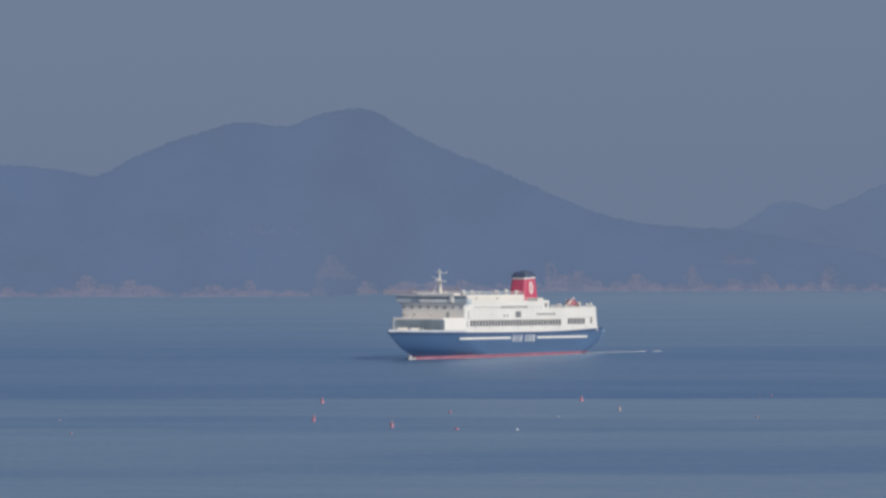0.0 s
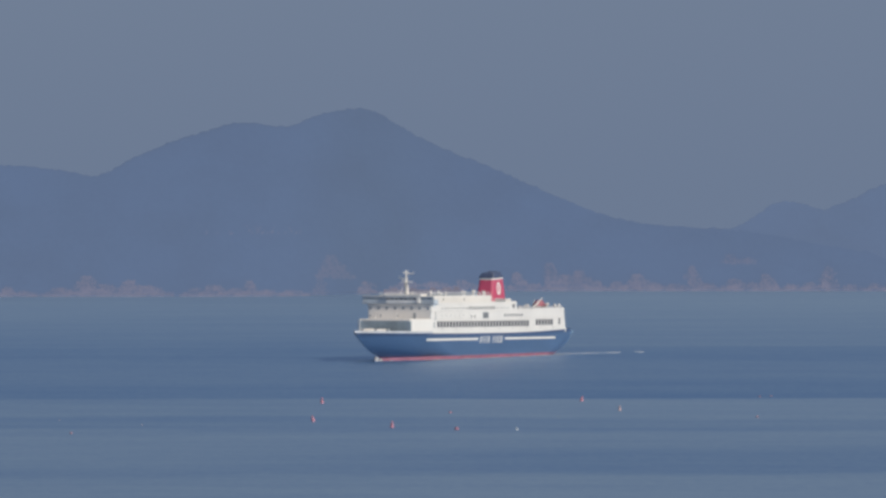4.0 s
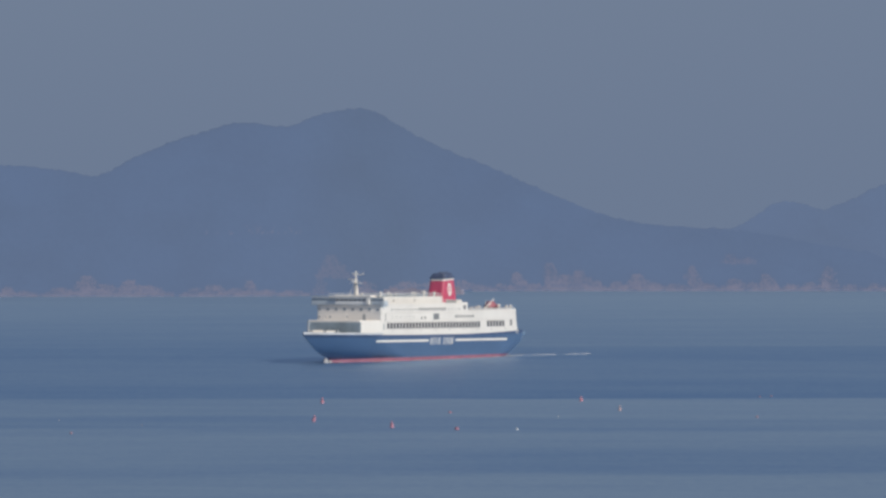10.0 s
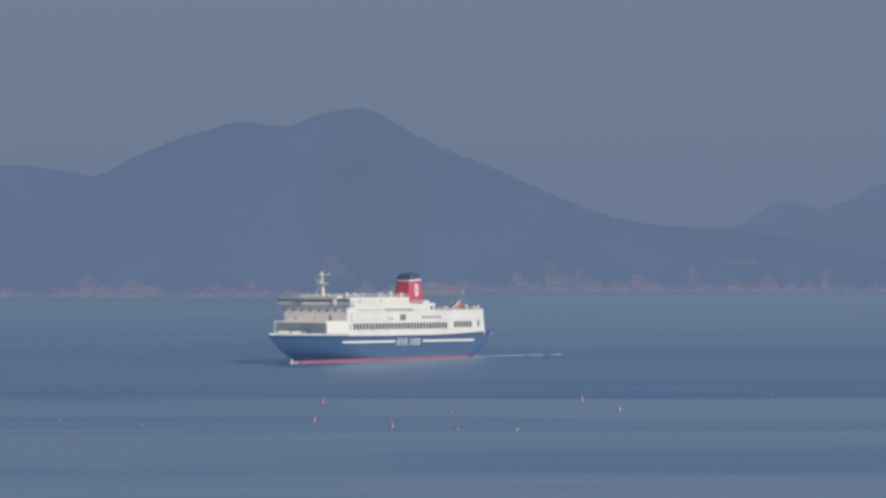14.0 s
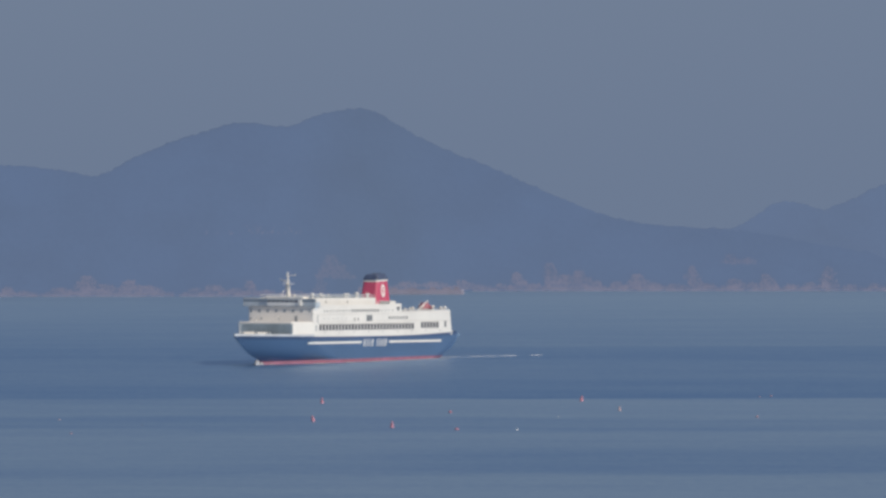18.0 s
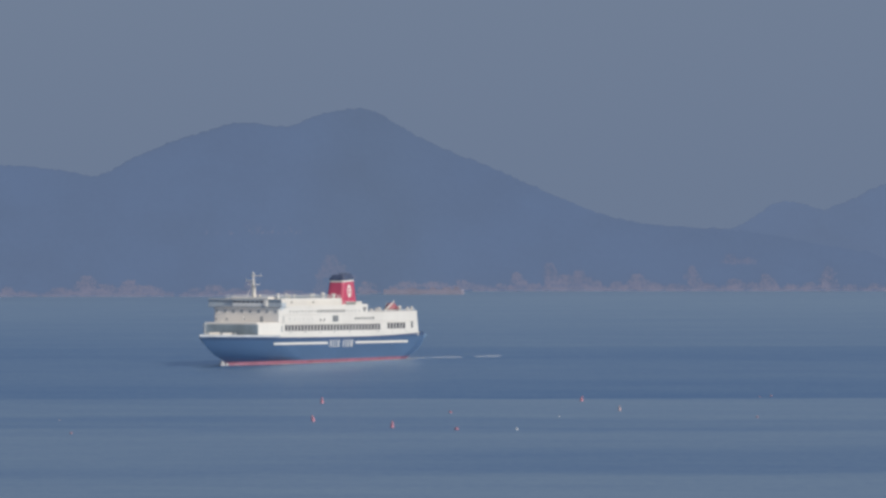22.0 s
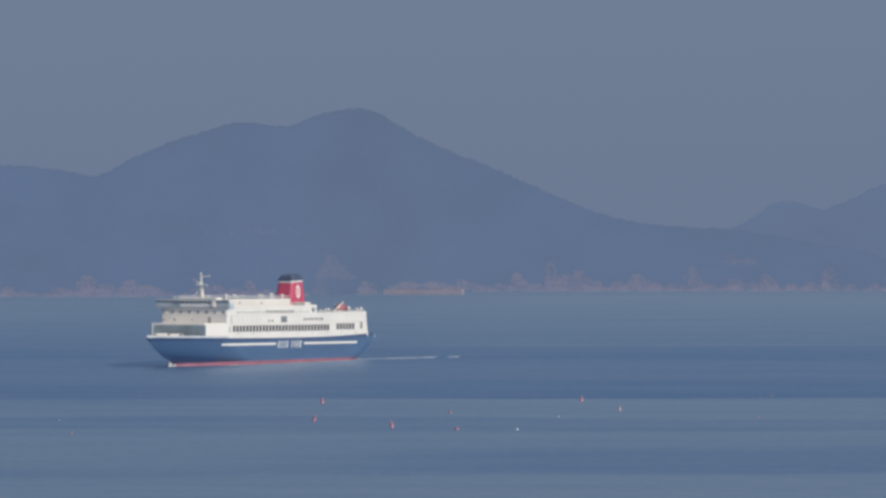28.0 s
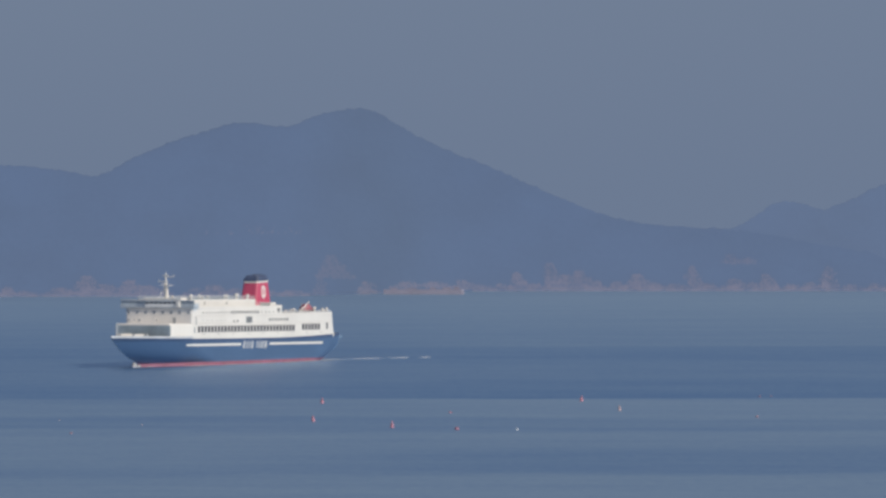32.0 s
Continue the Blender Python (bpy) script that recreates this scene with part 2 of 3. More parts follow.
def hill(name, bumps, crest, floor, x0, x1, shore, steep, material, label, step=1.3, seed=0.0):
    """An even wooded slope that climbs from its shore to a wandering ridge line and falls off behind it.
    The crest's heights are those that it would have at RIDGE metres from the eye."""
    nx = int((x1 - x0) / step) + 1
    rises, falls = 64, 4
    verts, faces = [], []

    def height(x, y):
        run = y - shore(x)
        bank = 1.3 * max(0.0, min(1.0, run / 4.0))
        rough = noise.fractal(Vector((x * 0.02 + seed, y * 0.02, 0.3)), 1.0, 2.0, 3) * 0.9 * max(0.0, min(1.0, run / 60.0))
        return -0.8 + bank + steep * max(0.0, run - 2.0) + rough

    columns = []
    for i in range(nx):
        x = x0 + (x1 - x0) * i / (nx - 1)
        ends = max(0.0, min(1.0, (x - x0) / 60.0, (x1 - x) / 60.0))
        top = 2.0 + ends * (bumps_at(x, bumps, floor) + bumps_at(x, crest, 0) - 2.0)
        top += -0.5 + 1.0 * ends * noise.fractal(Vector((x * 0.26 + seed, 4.1, 1.7)), 0.8, 2.1, 3)
        u = x / RIDGE
        near = shore(x)
        for _ in range(4):
            near = shore(u * near)
        lo, hi = near, near + 600.0
        for _ in range(26):
            mid = (lo + hi) / 2
            lo, hi = (mid, hi) if height(u * mid, mid) < EYE_HEIGHT + (top - EYE_HEIGHT) * mid / RIDGE else (lo, mid)
        columns.append((u, near, hi))
    for j in range(rises + falls):
        for u, near, ridge in columns:
            if j < rises:
                y = near + (ridge - near) * (j / (rises - 1)) ** 1.3
                verts.append((u * y, y, height(u * y, y)))
            else:
                k = (j - rises + 1) / falls
                y = ridge + 110.0 * k
                verts.append((u * y, y, height(u * ridge, ridge) * (1 - k * k) - 0.8 * k))
    for j in range(rises + falls - 1):
        for i in range(nx - 1):
            a = j * nx + i
            faces.append((a, a + 1, a + nx + 1, a + nx))
    ob = sheet(name, verts, faces, material)
    tagged(ob, label, "hill", kind="structure")
    return height


def main_shore(x):
    """The waterline, nearer to the west, placed to fit the camera's view."""
    return 4440 + 240 / (1 + math.exp(-(x + 40) / 20))


def far_shore():
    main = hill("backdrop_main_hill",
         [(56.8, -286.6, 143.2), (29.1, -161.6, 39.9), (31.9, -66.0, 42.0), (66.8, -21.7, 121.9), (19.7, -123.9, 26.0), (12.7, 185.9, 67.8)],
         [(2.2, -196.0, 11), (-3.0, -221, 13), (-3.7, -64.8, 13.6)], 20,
         -700, 330, main_shore, 0.45, WOODS, "double-summit wooded hill above the shore, blue haze painted in", seed=3.1)
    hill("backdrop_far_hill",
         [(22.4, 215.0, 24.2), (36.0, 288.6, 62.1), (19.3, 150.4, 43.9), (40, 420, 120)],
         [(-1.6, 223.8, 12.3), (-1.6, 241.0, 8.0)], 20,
         110, 800, lambda x: 4800, 0.7, WOODS_FAR, "wooded hill far off behind the headland, paler with painted haze", seed=8.6)

    # broken pale rock and bare earth on the slope: many low uneven slabs, thinning out upwards and to the sides
    def on_slope(x, z):
        lo, hi = main_shore(x) - 1.0, 4890.0
        for _ in range(16):
            mid = (lo + hi) / 2
            lo, hi = (mid, hi) if main(x, mid) < z else (lo, mid)
        return hi

    def outcrop(verts, faces, x, low, high, half, lean, count, seed):
        rnd = random.Random(seed)
        for _ in range(int(count * 4.2)):
            v = rnd.random() ** 1.6
            z = low + (high - low) * v
            px = x + half * (rnd.triangular(-1.05, 1.85, 0.0) * (1 - 0.68 * v) - 0.2 + lean * v)
            py = on_slope(px, z)
            r = rnd.uniform(0.22, 0.75) * (1.15 - 0.45 * v)
            tall, turn, n = rnd.uniform(0.7, 2.2), rnd.uniform(-0.5, 0.5) + 0.6 * lean, 6
            start = len(verts)
            for k, lift in ((1.0, -0.08), (0.7, 0.16)):
                for i in range(n):
                    a = 2 * math.pi * i / n
                    q = r * k * (0.8 + 0.4 * rnd.random())
                    dx, dz = q * math.cos(a), q * tall * math.sin(a)
                    vx, vy = px + dx + turn * dz, py + dz / 0.45
                    verts.append((vx, vy, main(vx, vy) + lift))
            verts.append((px, py, main(px, py) + 0.2))
            for i in range(n):
                k = (i + 1) % n
                faces.append((start + i, start + k, start + n + k, start + n + i))
                faces.append((start + n + i, start + n + k, start + 2 * n))

    verts, faces = [], []
    for k, (x, low, high, half, lean, count) in enumerate((
            (-251, 0.5, 5.5, 5, 0.0, 34), (-240, 0.2, 3.0, 8, 0.0, 22), (-222, 0.2, 5.0, 9, 0.2, 55), (-206, 0.2, 11.5, 9, 0.1, 120), (-192, 0.2, 6.5, 10, 0.0, 85),
            (-179, 0.2, 9.5, 8, -0.2, 95), (-166, 0.2, 6.0, 9, -0.4, 70), (-144, 0.2, 4.5, 7, 0.2, 40), (-132, 0.2, 6.5, 8, 0.0, 62), (-121, 0.2, 4.5, 7, 0.2, 40),
            (-112, 0.2, 9.0, 5, 0.0, 50), (-101, 0.2, 3.6, 9, 0.0, 42), (-88, 0.1, 3.2, 9, 0.0, 34), (-45, 0.5, 7.5, 6, 0.0, 34), (-22, 3.0, 6.5, 9, 0.0, 40), (-4, 3.0, 6.0, 9, 0.0, 40),
            (12, 2.0, 6.5, 8, 0.0, 40), (24, 0.2, 4.0, 7, 0.0, 30), (36, 0.2, 4.2, 6, 0.0, 26), (46.5, 0.2, 11.0, 6, -0.2, 110), (56, 0.2, 4.5, 6, 0.0, 34), (68, 0.5, 16.5, 6, -0.5, 100),
            (74, 0.2, 10.0, 7, 0.2, 80), (86, 0.2, 12.0, 7, -0.4, 115), (92, 0.2, 6.0, 6, 0.2, 55), (106, 0.2, 5.5, 6, 0.0, 45), (118, 0.2, 10.0, 8, 0.1, 105), (129, 0.2, 5.0, 8, 0.0, 62),
            (142, 0.2, 4.0, 9, 0.0, 44), (153, 0.5, 15.0, 4.5, -0.2, 50), (162, 0.2, 4.5, 8, 0.0, 42), (177, 0.2, 7.0, 9, 0.1, 80), (189, 0.2, 5.0, 7, 0.0, 42), (198, 0.2, 10.0, 6, -0.2, 70),
            (212, 0.2, 4.0, 8, 0.0, 36), (223, 0.2, 5.0, 7, 0.0, 42), (233, 0.2, 10.0, 7, 0.2, 72), (248, 0.2, 3.6, 8, 0.0, 30), (263, 0.2, 4.5, 7, 0.0, 32))):
        outcrop(verts, faces, x, low, high, half, lean, count, 400 + k)
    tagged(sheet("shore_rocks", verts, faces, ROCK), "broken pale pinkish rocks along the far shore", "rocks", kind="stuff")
    verts, faces = [], []
    for k, (x, low, high, half, lean, count) in enumerate((
            (-66, 11.0, 23.0, 7, 0.1, 130), (-59, 10.0, 17.0, 5, 0.0, 40), (-72, 1.0, 13.0, 3.5, 0.2, 50), (151, 8.0, 13.0, 4, 0.0, 22), (186, 17.0, 20.0, 4, 0.2, 34), (176, 17.0, 22.0, 6, 0.0, 24),
            (235, 10.0, 15.0, 4, 0.0, 22), (-118, 36.0, 41.0, 26, 0.8, 8))):
        outcrop(verts, faces, x, low, high, half, lean, count, 500 + k)
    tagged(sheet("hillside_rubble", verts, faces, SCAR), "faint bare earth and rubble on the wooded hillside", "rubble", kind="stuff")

    # long low quay with sheds
    quay = new("quay")
    quay.location = (-9, 4545, 0)
    bm = bmesh.new()
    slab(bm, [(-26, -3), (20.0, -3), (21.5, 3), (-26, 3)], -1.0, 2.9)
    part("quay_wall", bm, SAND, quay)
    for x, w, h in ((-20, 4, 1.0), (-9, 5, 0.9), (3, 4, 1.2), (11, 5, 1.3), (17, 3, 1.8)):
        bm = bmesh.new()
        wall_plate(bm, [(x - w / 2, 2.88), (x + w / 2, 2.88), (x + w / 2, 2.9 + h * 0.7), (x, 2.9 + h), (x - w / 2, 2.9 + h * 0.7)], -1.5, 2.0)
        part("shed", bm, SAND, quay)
    tagged(quay, "long low pale concrete breakwater with small sheds", "quay")


# ---------------------------------------------------------------- the ferry
BEAM = 12.8
TRIM = -0.551


def stem_x(z):
    return 62.0 + 21.5 * max(0.0, min(1.1, (z - 1.2) / 9.0)) ** 0.6


def stern_x(z):
    return -83.3 + 19.0 * (max(0.0, 8.0 - max(z, 0.0)) / 8.0) ** 1.6


def half_breadth(x, z):
    k = max(0.0, min(1.0, z / 10.2))
    run = 41 - 7.5 * k
    t = max(0.0, min(1.0, (stem_x(z) - x) / run))
    b = BEAM * (1 - (1 - t) ** (1.7 - 0.2 * k))
    s = max(0.0, min(1.0, (x - stern_x(z)) / 10.0))
    return b * (0.86 + 0.14 * s ** 0.6)


def deck_line(x):
    """Height of the top of the blue paint: it lifts towards the bow and the stern."""
    return 9.1 + 0.55 * max(0, (x - 10) / 73) ** 1.3 + 1.1 * max(0, (-20 - x) / 55) ** 1.7


def boot_line(x):
    """Top of the red paint, a little higher aft."""
    return 1.2 - 0.005 * x


def hull_band(z_low, z_top, n, name, material, parent, label="", proud=0.0, bottom=False):
    """Both sides of the hull between two heights, which may follow the deck line, closed at stem and stern."""
    ns = 72
    verts, faces = [], []
    for side in (1, -1):
        for j in range(n + 1):
            v = j / n
            for i in range(ns + 1):
                u = i / ns
                u = 1 - (1 - u) ** 1.5
                zt = z_top(-80 + 160 * u) if callable(z_top) else z_top
                zl = z_low(-80 + 160 * u) if callable(z_low) else z_low
                z = zl + (zt - zl) * v
                x = stern_x(z) + (stem_x(z) - stern_x(z)) * u
                b = half_breadth(x, z)
                verts.append((x, side * (b + (proud if b > 0 else 0)), z))
    row = ns + 1
    block = row * (n + 1)
    for s in range(2):
        for j in range(n):
            for i in range(ns):
                a = s * block + j * row + i
                f = (a, a + 1, a + row + 1, a + row)
                faces.append(f if s else tuple(reversed(f)))
    for j in range(n):
        a, b = j * row, block + j * row
        faces.append((a, a + row, b + row, b))
    if bottom:
        for i in range(ns):
            faces.append((i, i + 1, block + i + 1, block + i))
    return sheet(name, verts, faces, material, parent, label)


def deck_outline(z, inset=0.0, x_from=-80.0, x_to=None, n=40):
    x_to = stem_x(z) if x_to is None else x_to
    xs = [x_from + (x_to - x_from) * (1 - (1 - i / n) ** 1.6) for i in range(n + 1)]
    port = [(x, max(0.02, half_breadth(x, z) - inset)) for x in xs]
    return port + [(x, -y) for x, y in reversed(port)]


def house(name, x0, x1, half, z0, z1, parent, label="", chamfer=1.2, material=WHITE, rake=0.0, aft_rake=0.0):
    """One tier of the superstructure, with chamfered front corners and a slight rake."""
    bm = bmesh.new()
    pts = [(x0, half), (x1 - chamfer, half), (x1, half - chamfer * 0.8), (x1, -half + chamfer * 0.8), (x1 - chamfer, -half), (x0, -half)]
    low = [bm.verts.new((x, y, z0)) for x, y in pts]
    top = [bm.verts.new((x - (rake if x > x1 - chamfer - 0.1 else 0) + (aft_rake if x < x0 + 0.1 else 0), y, z1)) for x, y in pts]
    bm.faces.new(list(reversed(low)))
    bm.faces.new(top)
    for i in range(6):
        bm.faces.new((low[i], low[(i + 1) % 6], top[(i + 1) % 6], top[i]))
    bmesh.ops.recalc_face_normals(bm, faces=bm.faces)
    bmesh.ops.bevel(bm, geom=[e for e in bm.edges], offset=0.12, segments=1, affect="EDGES")
    return part(name, bm, material, parent, label)


def window(parent, w, h, at, turn=0.0, frame_mat=None, name="window", glass=None):
    """A framed window proud of the wall. Built in x and z, facing +y."""
    bm = bmesh.new()
    t = 0.06
    for x0, x1, z0, z1 in ((-w / 2 - t, w / 2 + t, h / 2, h / 2 + t), (-w / 2 - t, w / 2 + t, -h / 2 - t, -h / 2),
                           (-w / 2 - t, -w / 2, -h / 2, h / 2), (w / 2, w / 2 + t, -h / 2, h / 2)):
        box(bm, x0, x1, -0.05, 0.07, z0, z1)
    fr = part(name, bm, frame_mat or (TEAL_FRAME if glass else WHITE), parent)
    fr.matrix_basis = pose(*at, 0, 0, turn)
    bm = bmesh.new()
    box(bm, -w / 2, w / 2, -0.05, 0.025, -h / 2, h / 2)
    part("pane", bm, glass or GLASS, fr, "grey glass pane" if glass else "dark glass pane")
    return fr


def row_of_windows(parent, w, h, places, turn=0.0, name="window", glass=None, frame_mat=None):
    first = None
    for at in places:
        if first is None:
            first = window(parent, w, h, at, turn, frame_mat, name=name, glass=glass)
        else:
            shared(name, first, parent, at, turn)


def rail(parent, points, high=1.05, name="railing"):
    """A guard rail of posts and three bars along a line of points."""
    bm = bmesh.new()
    for (ax, ay, az), (bx, by, bz) in zip(points, points[1:]):
        a, b = Vector((ax, ay, az)), Vector((bx, by, bz))
        count = max(1, int((b - a).length / 2.2))
        for i in range(count + 1):
            p = a.lerp(b, i / count)
            rod(bm, p, p + Vector((0, 0, high)), 0.045, seg=5)
        for k in (0.4, 0.72, 1.0):
            rod(bm, a + Vector((0, 0, high * k)), b + Vector((0, 0, high * k)), 0.04, seg=5)
    return part(name, bm, GREY_WHITE, parent)


def ventilator(parent, x, y, z, high, r, name="ventilator"):
    """A mushroom ventilator: stem, collar and domed cap."""
    bm = bmesh.new()
    rod(bm, (x, y, z - 0.1), (x, y, z + high * 0.7), r * 0.55, seg=12)
    rod(bm, (x, y, z), (x, y, z + 0.15), r * 0.75, seg=12)
    v = part(name, bm, WHITE, parent)
    bm = bmesh.new()
    rod(bm, (x, y, z + high * 0.62), (x, y, z + high * 0.82), r, r * 0.95, seg=14)
    ball(bm, (x, y, z + high * 0.82), r * 0.95, 0.45)
    part("cap", bm, WHITE, v)
    return v


SCANNERS = []


def ferry():
    ship = new("ferry")
    # hull
    hull_band(boot_line, deck_line, 10, "hull", BLUE, ship, "glossy blue hull side plating")
    hull_band(-3.5, lambda x: boot_line(x) - 0.004, 6, "boot_topping", RED_BOOT, ship, "dull red band along the waterline, muted with painted haze", bottom=True)
    bulb = bmesh.new()
    ball(bulb, (0, 0, 0), 1.0, 1.0, 18)
    b = part("bulbous_bow", bulb, RED_BOOT, ship, smooth=True)
    b.matrix_basis = Matrix.LocRotScale((62.0, 0, -2.3), None, (4.4, 1.6, 1.7))
    bm = bmesh.new()
    slab(bm, deck_outline(9.0, 0.08, -83.0), 8.9, 9.02)
    part("weather_deck", bm, DECK, ship)
    # white bulwark round the bow
    wk = []
    for i in range(33):
        u = i / 32
        x = 44 + (stem_x(deck_line(80)) - 44) * (1 - (1 - u) ** 1.6)
        z = deck_line(x)
        wk.append((x, half_breadth(x, z), z))
    verts, faces = [], []
    line = [(x, y, z) for x, y, z in wk] + [(x, -y, z) for x, y, z in reversed(wk)]
    for x, y, z in line:
        k = max(0.0, (y * y) ** 0.5 - 0.2) / max(0.01, (y * y) ** 0.5)
        verts += [(x, y, z + 0.004), (x + 0.12 * (x - 44) / 40, y * 1.003, z + 0.75), (x - 0.15, y * k, z + 0.75), (x - 0.2, y * k, z - 0.05)]
    for i in range(len(line) - 1):
        for j in range(3):
            a = i * 4 + j
            faces.append((a, a + 4, a + 5, a + 1))
    sheet("bow_bulwark", verts, faces, PALE_GREY, ship, "white bulwark round the foredeck")
    bm = bmesh.new()
    box(bm, 60.5, 68.5, -4.0, 4.0, 9.0, 9.25, 0.05)
    part("hatch", bm, DECK, ship)
    for y in (4.0, -4.0):
        bm = bmesh.new()
        rod(bm, (66, y - 1.6, 10.1), (66, y + 1.6, 10.1), 0.7, seg=16)
        for k in (-1.7, 1.6):
            rod(bm, (66, y + k, 10.1), (66, y + k + 0.12, 10.1), 1.0, seg=16)
        box(bm, 65.3, 66.7, y - 2.1, y + 2.1, 9.0, 9.5, 0.06)
        part("winch", bm, STEEL, ship)
    bm = bmesh.new()
    rod(bm, (78.5, 0, 9.0), (78.5, 0, 15.0), 0.22, 0.12)
    rod(bm, (78.5, -0.9, 13.5), (78.5, 0.9, 13.5), 0.08)
    part("foremast", bm, GREY_WHITE, ship)

    # superstructure, tier by tier
    bm = bmesh.new()
    slab(bm, [(42.0, 12.72), (45.6, 12.72), (57.9, 10.75), (58.4, 10.3), (58.4, -9.6), (57.2, -10.9), (45.6, -12.72), (42.0, -12.72)], 9.0, 14.5)
    bmesh.ops.bevel(bm, geom=[e for e in bm.edges if abs(e.verts[0].co.z - 14.5) < 0.01 and abs(e.verts[1].co.z - 14.5) < 0.01], offset=0.35, segments=3, affect="EDGES")
    part("forward_house", bm, WHITE, ship, "white forward deckhouse with a shaded front")
    house("main_house", -74.6, 44.9, BEAM, 9.0, 14.4, ship, "white side wall with a long window row", 0.25, aft_rake=1.2)
    house("upper_house", -73.4, 45.0, BEAM, 14.4, 17.1, ship, "", 0.25, rake=0.1, aft_rake=0.5)
    house("boat_deck_house", -29.7, 44.9, BEAM, 17.1, 19.8, ship, "", 0.25, rake=0.1)
    house("bridge_house", -12.3, 40.9, 10.5, 19.8, 22.9, ship, "", 0.6)
    house("funnel_house", -44.5, -12.3, 6.0, 19.8, 20.6, ship, "", 0.4)
    # bulwarks along the open decks
    for name, pts in (("bulwark", ((-72.9, 17.1), (-29.7, 17.1), (-29.7, 17.75), (-72.7, 18.15))),
                      ("bulwark", ((-29.7, 19.8), (42.5, 19.8), (42.5, 20.55), (-29.7, 20.45)))):
        for y0, y1 in ((BEAM - 0.18, BEAM + 0.004), (-BEAM - 0.004, -BEAM + 0.18)):
            bm = bmesh.new()
            wall_plate(bm, pts, y0, y1)
            part(name, bm, WHITE, ship)
    bm = bmesh.new()
    box(bm, -72.9, -72.7, -BEAM + 0.2, BEAM - 0.2, 17.0, 18.1, 0.03)
    part("bulwark", bm, WHITE, ship)
    for x0, x1, y, z in ((-72.5, -30.0, 12.5, 17.1), (-29.4, 44.5, 12.5, 19.8), (-12.0, 40.7, 10.3, 22.9)):
        bm = bmesh.new()
        box(bm, x0, x1, -y, y, z + 0.004, z + 0.06)
        part("deck", bm, DECK, ship)
    # sloping white quarter where the upper works end
    for s in (1, -1):
        bm = bmesh.new()
        wall_plate(bm, ((-80.0, 9.9), (-74.5, 9.6), (-74.4, 10.6)), s * (BEAM - 0.9) - 0.1, s * (BEAM - 0.9) + 0.1)
        part("quarter_fairing", bm, WHITE, ship)

    # bridge: a white-roofed wheelhouse amidships between two glazed wings
    bm = bmesh.new()
    slab(bm, [(40.5, 13.6), (45.3, 13.6), (45.5, 6.5), (45.5, -6.5), (45.3, -14.9), (40.5, -14.9)], 19.85, 20.15)
    part("bridge_deck", bm, PALE_GREY, ship)
    bm = bmesh.new()
    box(bm, 41.0, 45.3, -5.4, 7.0, 20.154, 22.7, 0.1)
    part("wheelhouse", bm, GREY_WHITE, ship, "pale grey wheelhouse amidships")
    bm = bmesh.new()
    box(bm, 40.8, 45.9, -5.8, 8.9, 22.704, 23.4, 0.12)
    part("wheelhouse_roof", bm, WHITE, ship)
    row_of_windows(ship, 1.45, 0.55, [(45.32, -4.5 + 1.75 * i, 21.7) for i in range(7)], -90, name="bridge_window", frame_mat=GREY_WHITE)
    row_of_windows(ship, 1.1, 0.55, [(44.0 - 1.5 * i, 7.02, 21.7) for i in range(2)], 0, name="bridge_window")
    bm = bmesh.new()
    box(bm, 45.0, 45.75, 7.1, 8.3, 20.154, 22.7, 0.08)
    part("bridge_pillar", bm, WHITE, ship, "white pillar under the bridge roof")
    for y0, y1 in ((8.35, 13.6), (-14.9, -5.45)):
        bm = bmesh.new()
        box(bm, 44.8, 45.05, y0, y1, 20.154, 21.4, 0.04)
        front = part("wing_bulwark", bm, WING, ship, "pale greyish bridge wing front")
        bm = bmesh.new()
        box(bm, 44.85, 44.98, y0, y1, 21.404, 22.0)
        part("wing_glass", bm, HAZED_GLASS, front, "grey glass strip lightened as haze")
        bm = bmesh.new()
        box(bm, 44.8, 45.05, y0, y1, 22.004, 22.55, 0.04)
        part("wing_header", bm, WING, front)
        bm = bmesh.new()
        box(bm, 42.0, 45.35, y0, y1, 22.554, 22.75, 0.04)
        part("wing_roof", bm, WHITE, ship, "thin pale bridge wing roof")
        end = y1 if y1 > 0 else y0
        bm = bmesh.new()
        box(bm, 41.4, 44.78, end - 0.1, end + 0.08, 20.154, 21.5, 0.03)
        part("wing_end", bm, WING, ship)
        side = 1 if end > 0 else -1
        bm = bmesh.new()
        wall_plate(bm, ((42.0, 19.84), (44.6, 19.84), (44.4, 18.9), (42.0, 18.7)), side * 12.95 - 0.1, side * 12.95 + 0.1)
        part("wing_bracket", bm, GREY_WHITE, ship)

    # windows of the port side
    row_of_windows(ship, 2.0, 2.2, [(39.3 - 2.715 * i, BEAM, 12.5) for i in range(30)], name="saloon_window")
    row_of_windows(ship, 2.0, 2.2, [(-47.8 - 2.70 * i, BEAM, 12.8) for i in range(6)], name="saloon_window")
    window(ship, 1.4, 2.3, (-68.4, BEAM, 13.05))
    row_of_windows(ship, 0.75, 0.62, [(36.0 - 2.6 * i, BEAM, 18.3) for i in range(9)], name="cabin_window")
    row_of_windows(ship, 1.2, 0.95, [(12.6 - 2.2 * i, BEAM, 18.35) for i in range(11)], name="cabin_window")
    row_of_windows(ship, 0.62, 0.55, [(-12.6 - 3.2 * i, BEAM, 18.3) for i in range(4)], name="cabin_window")
    row_of_windows(ship, 0.42, 0.42, [(36.0 - 3.7 * i, BEAM, 15.6) for i in range(6)], name="porthole")
    row_of_windows(ship, 0.9, 0.95, [(10.6, BEAM, 15.2), (7.6, BEAM, 15.2)], name="cabin_window")
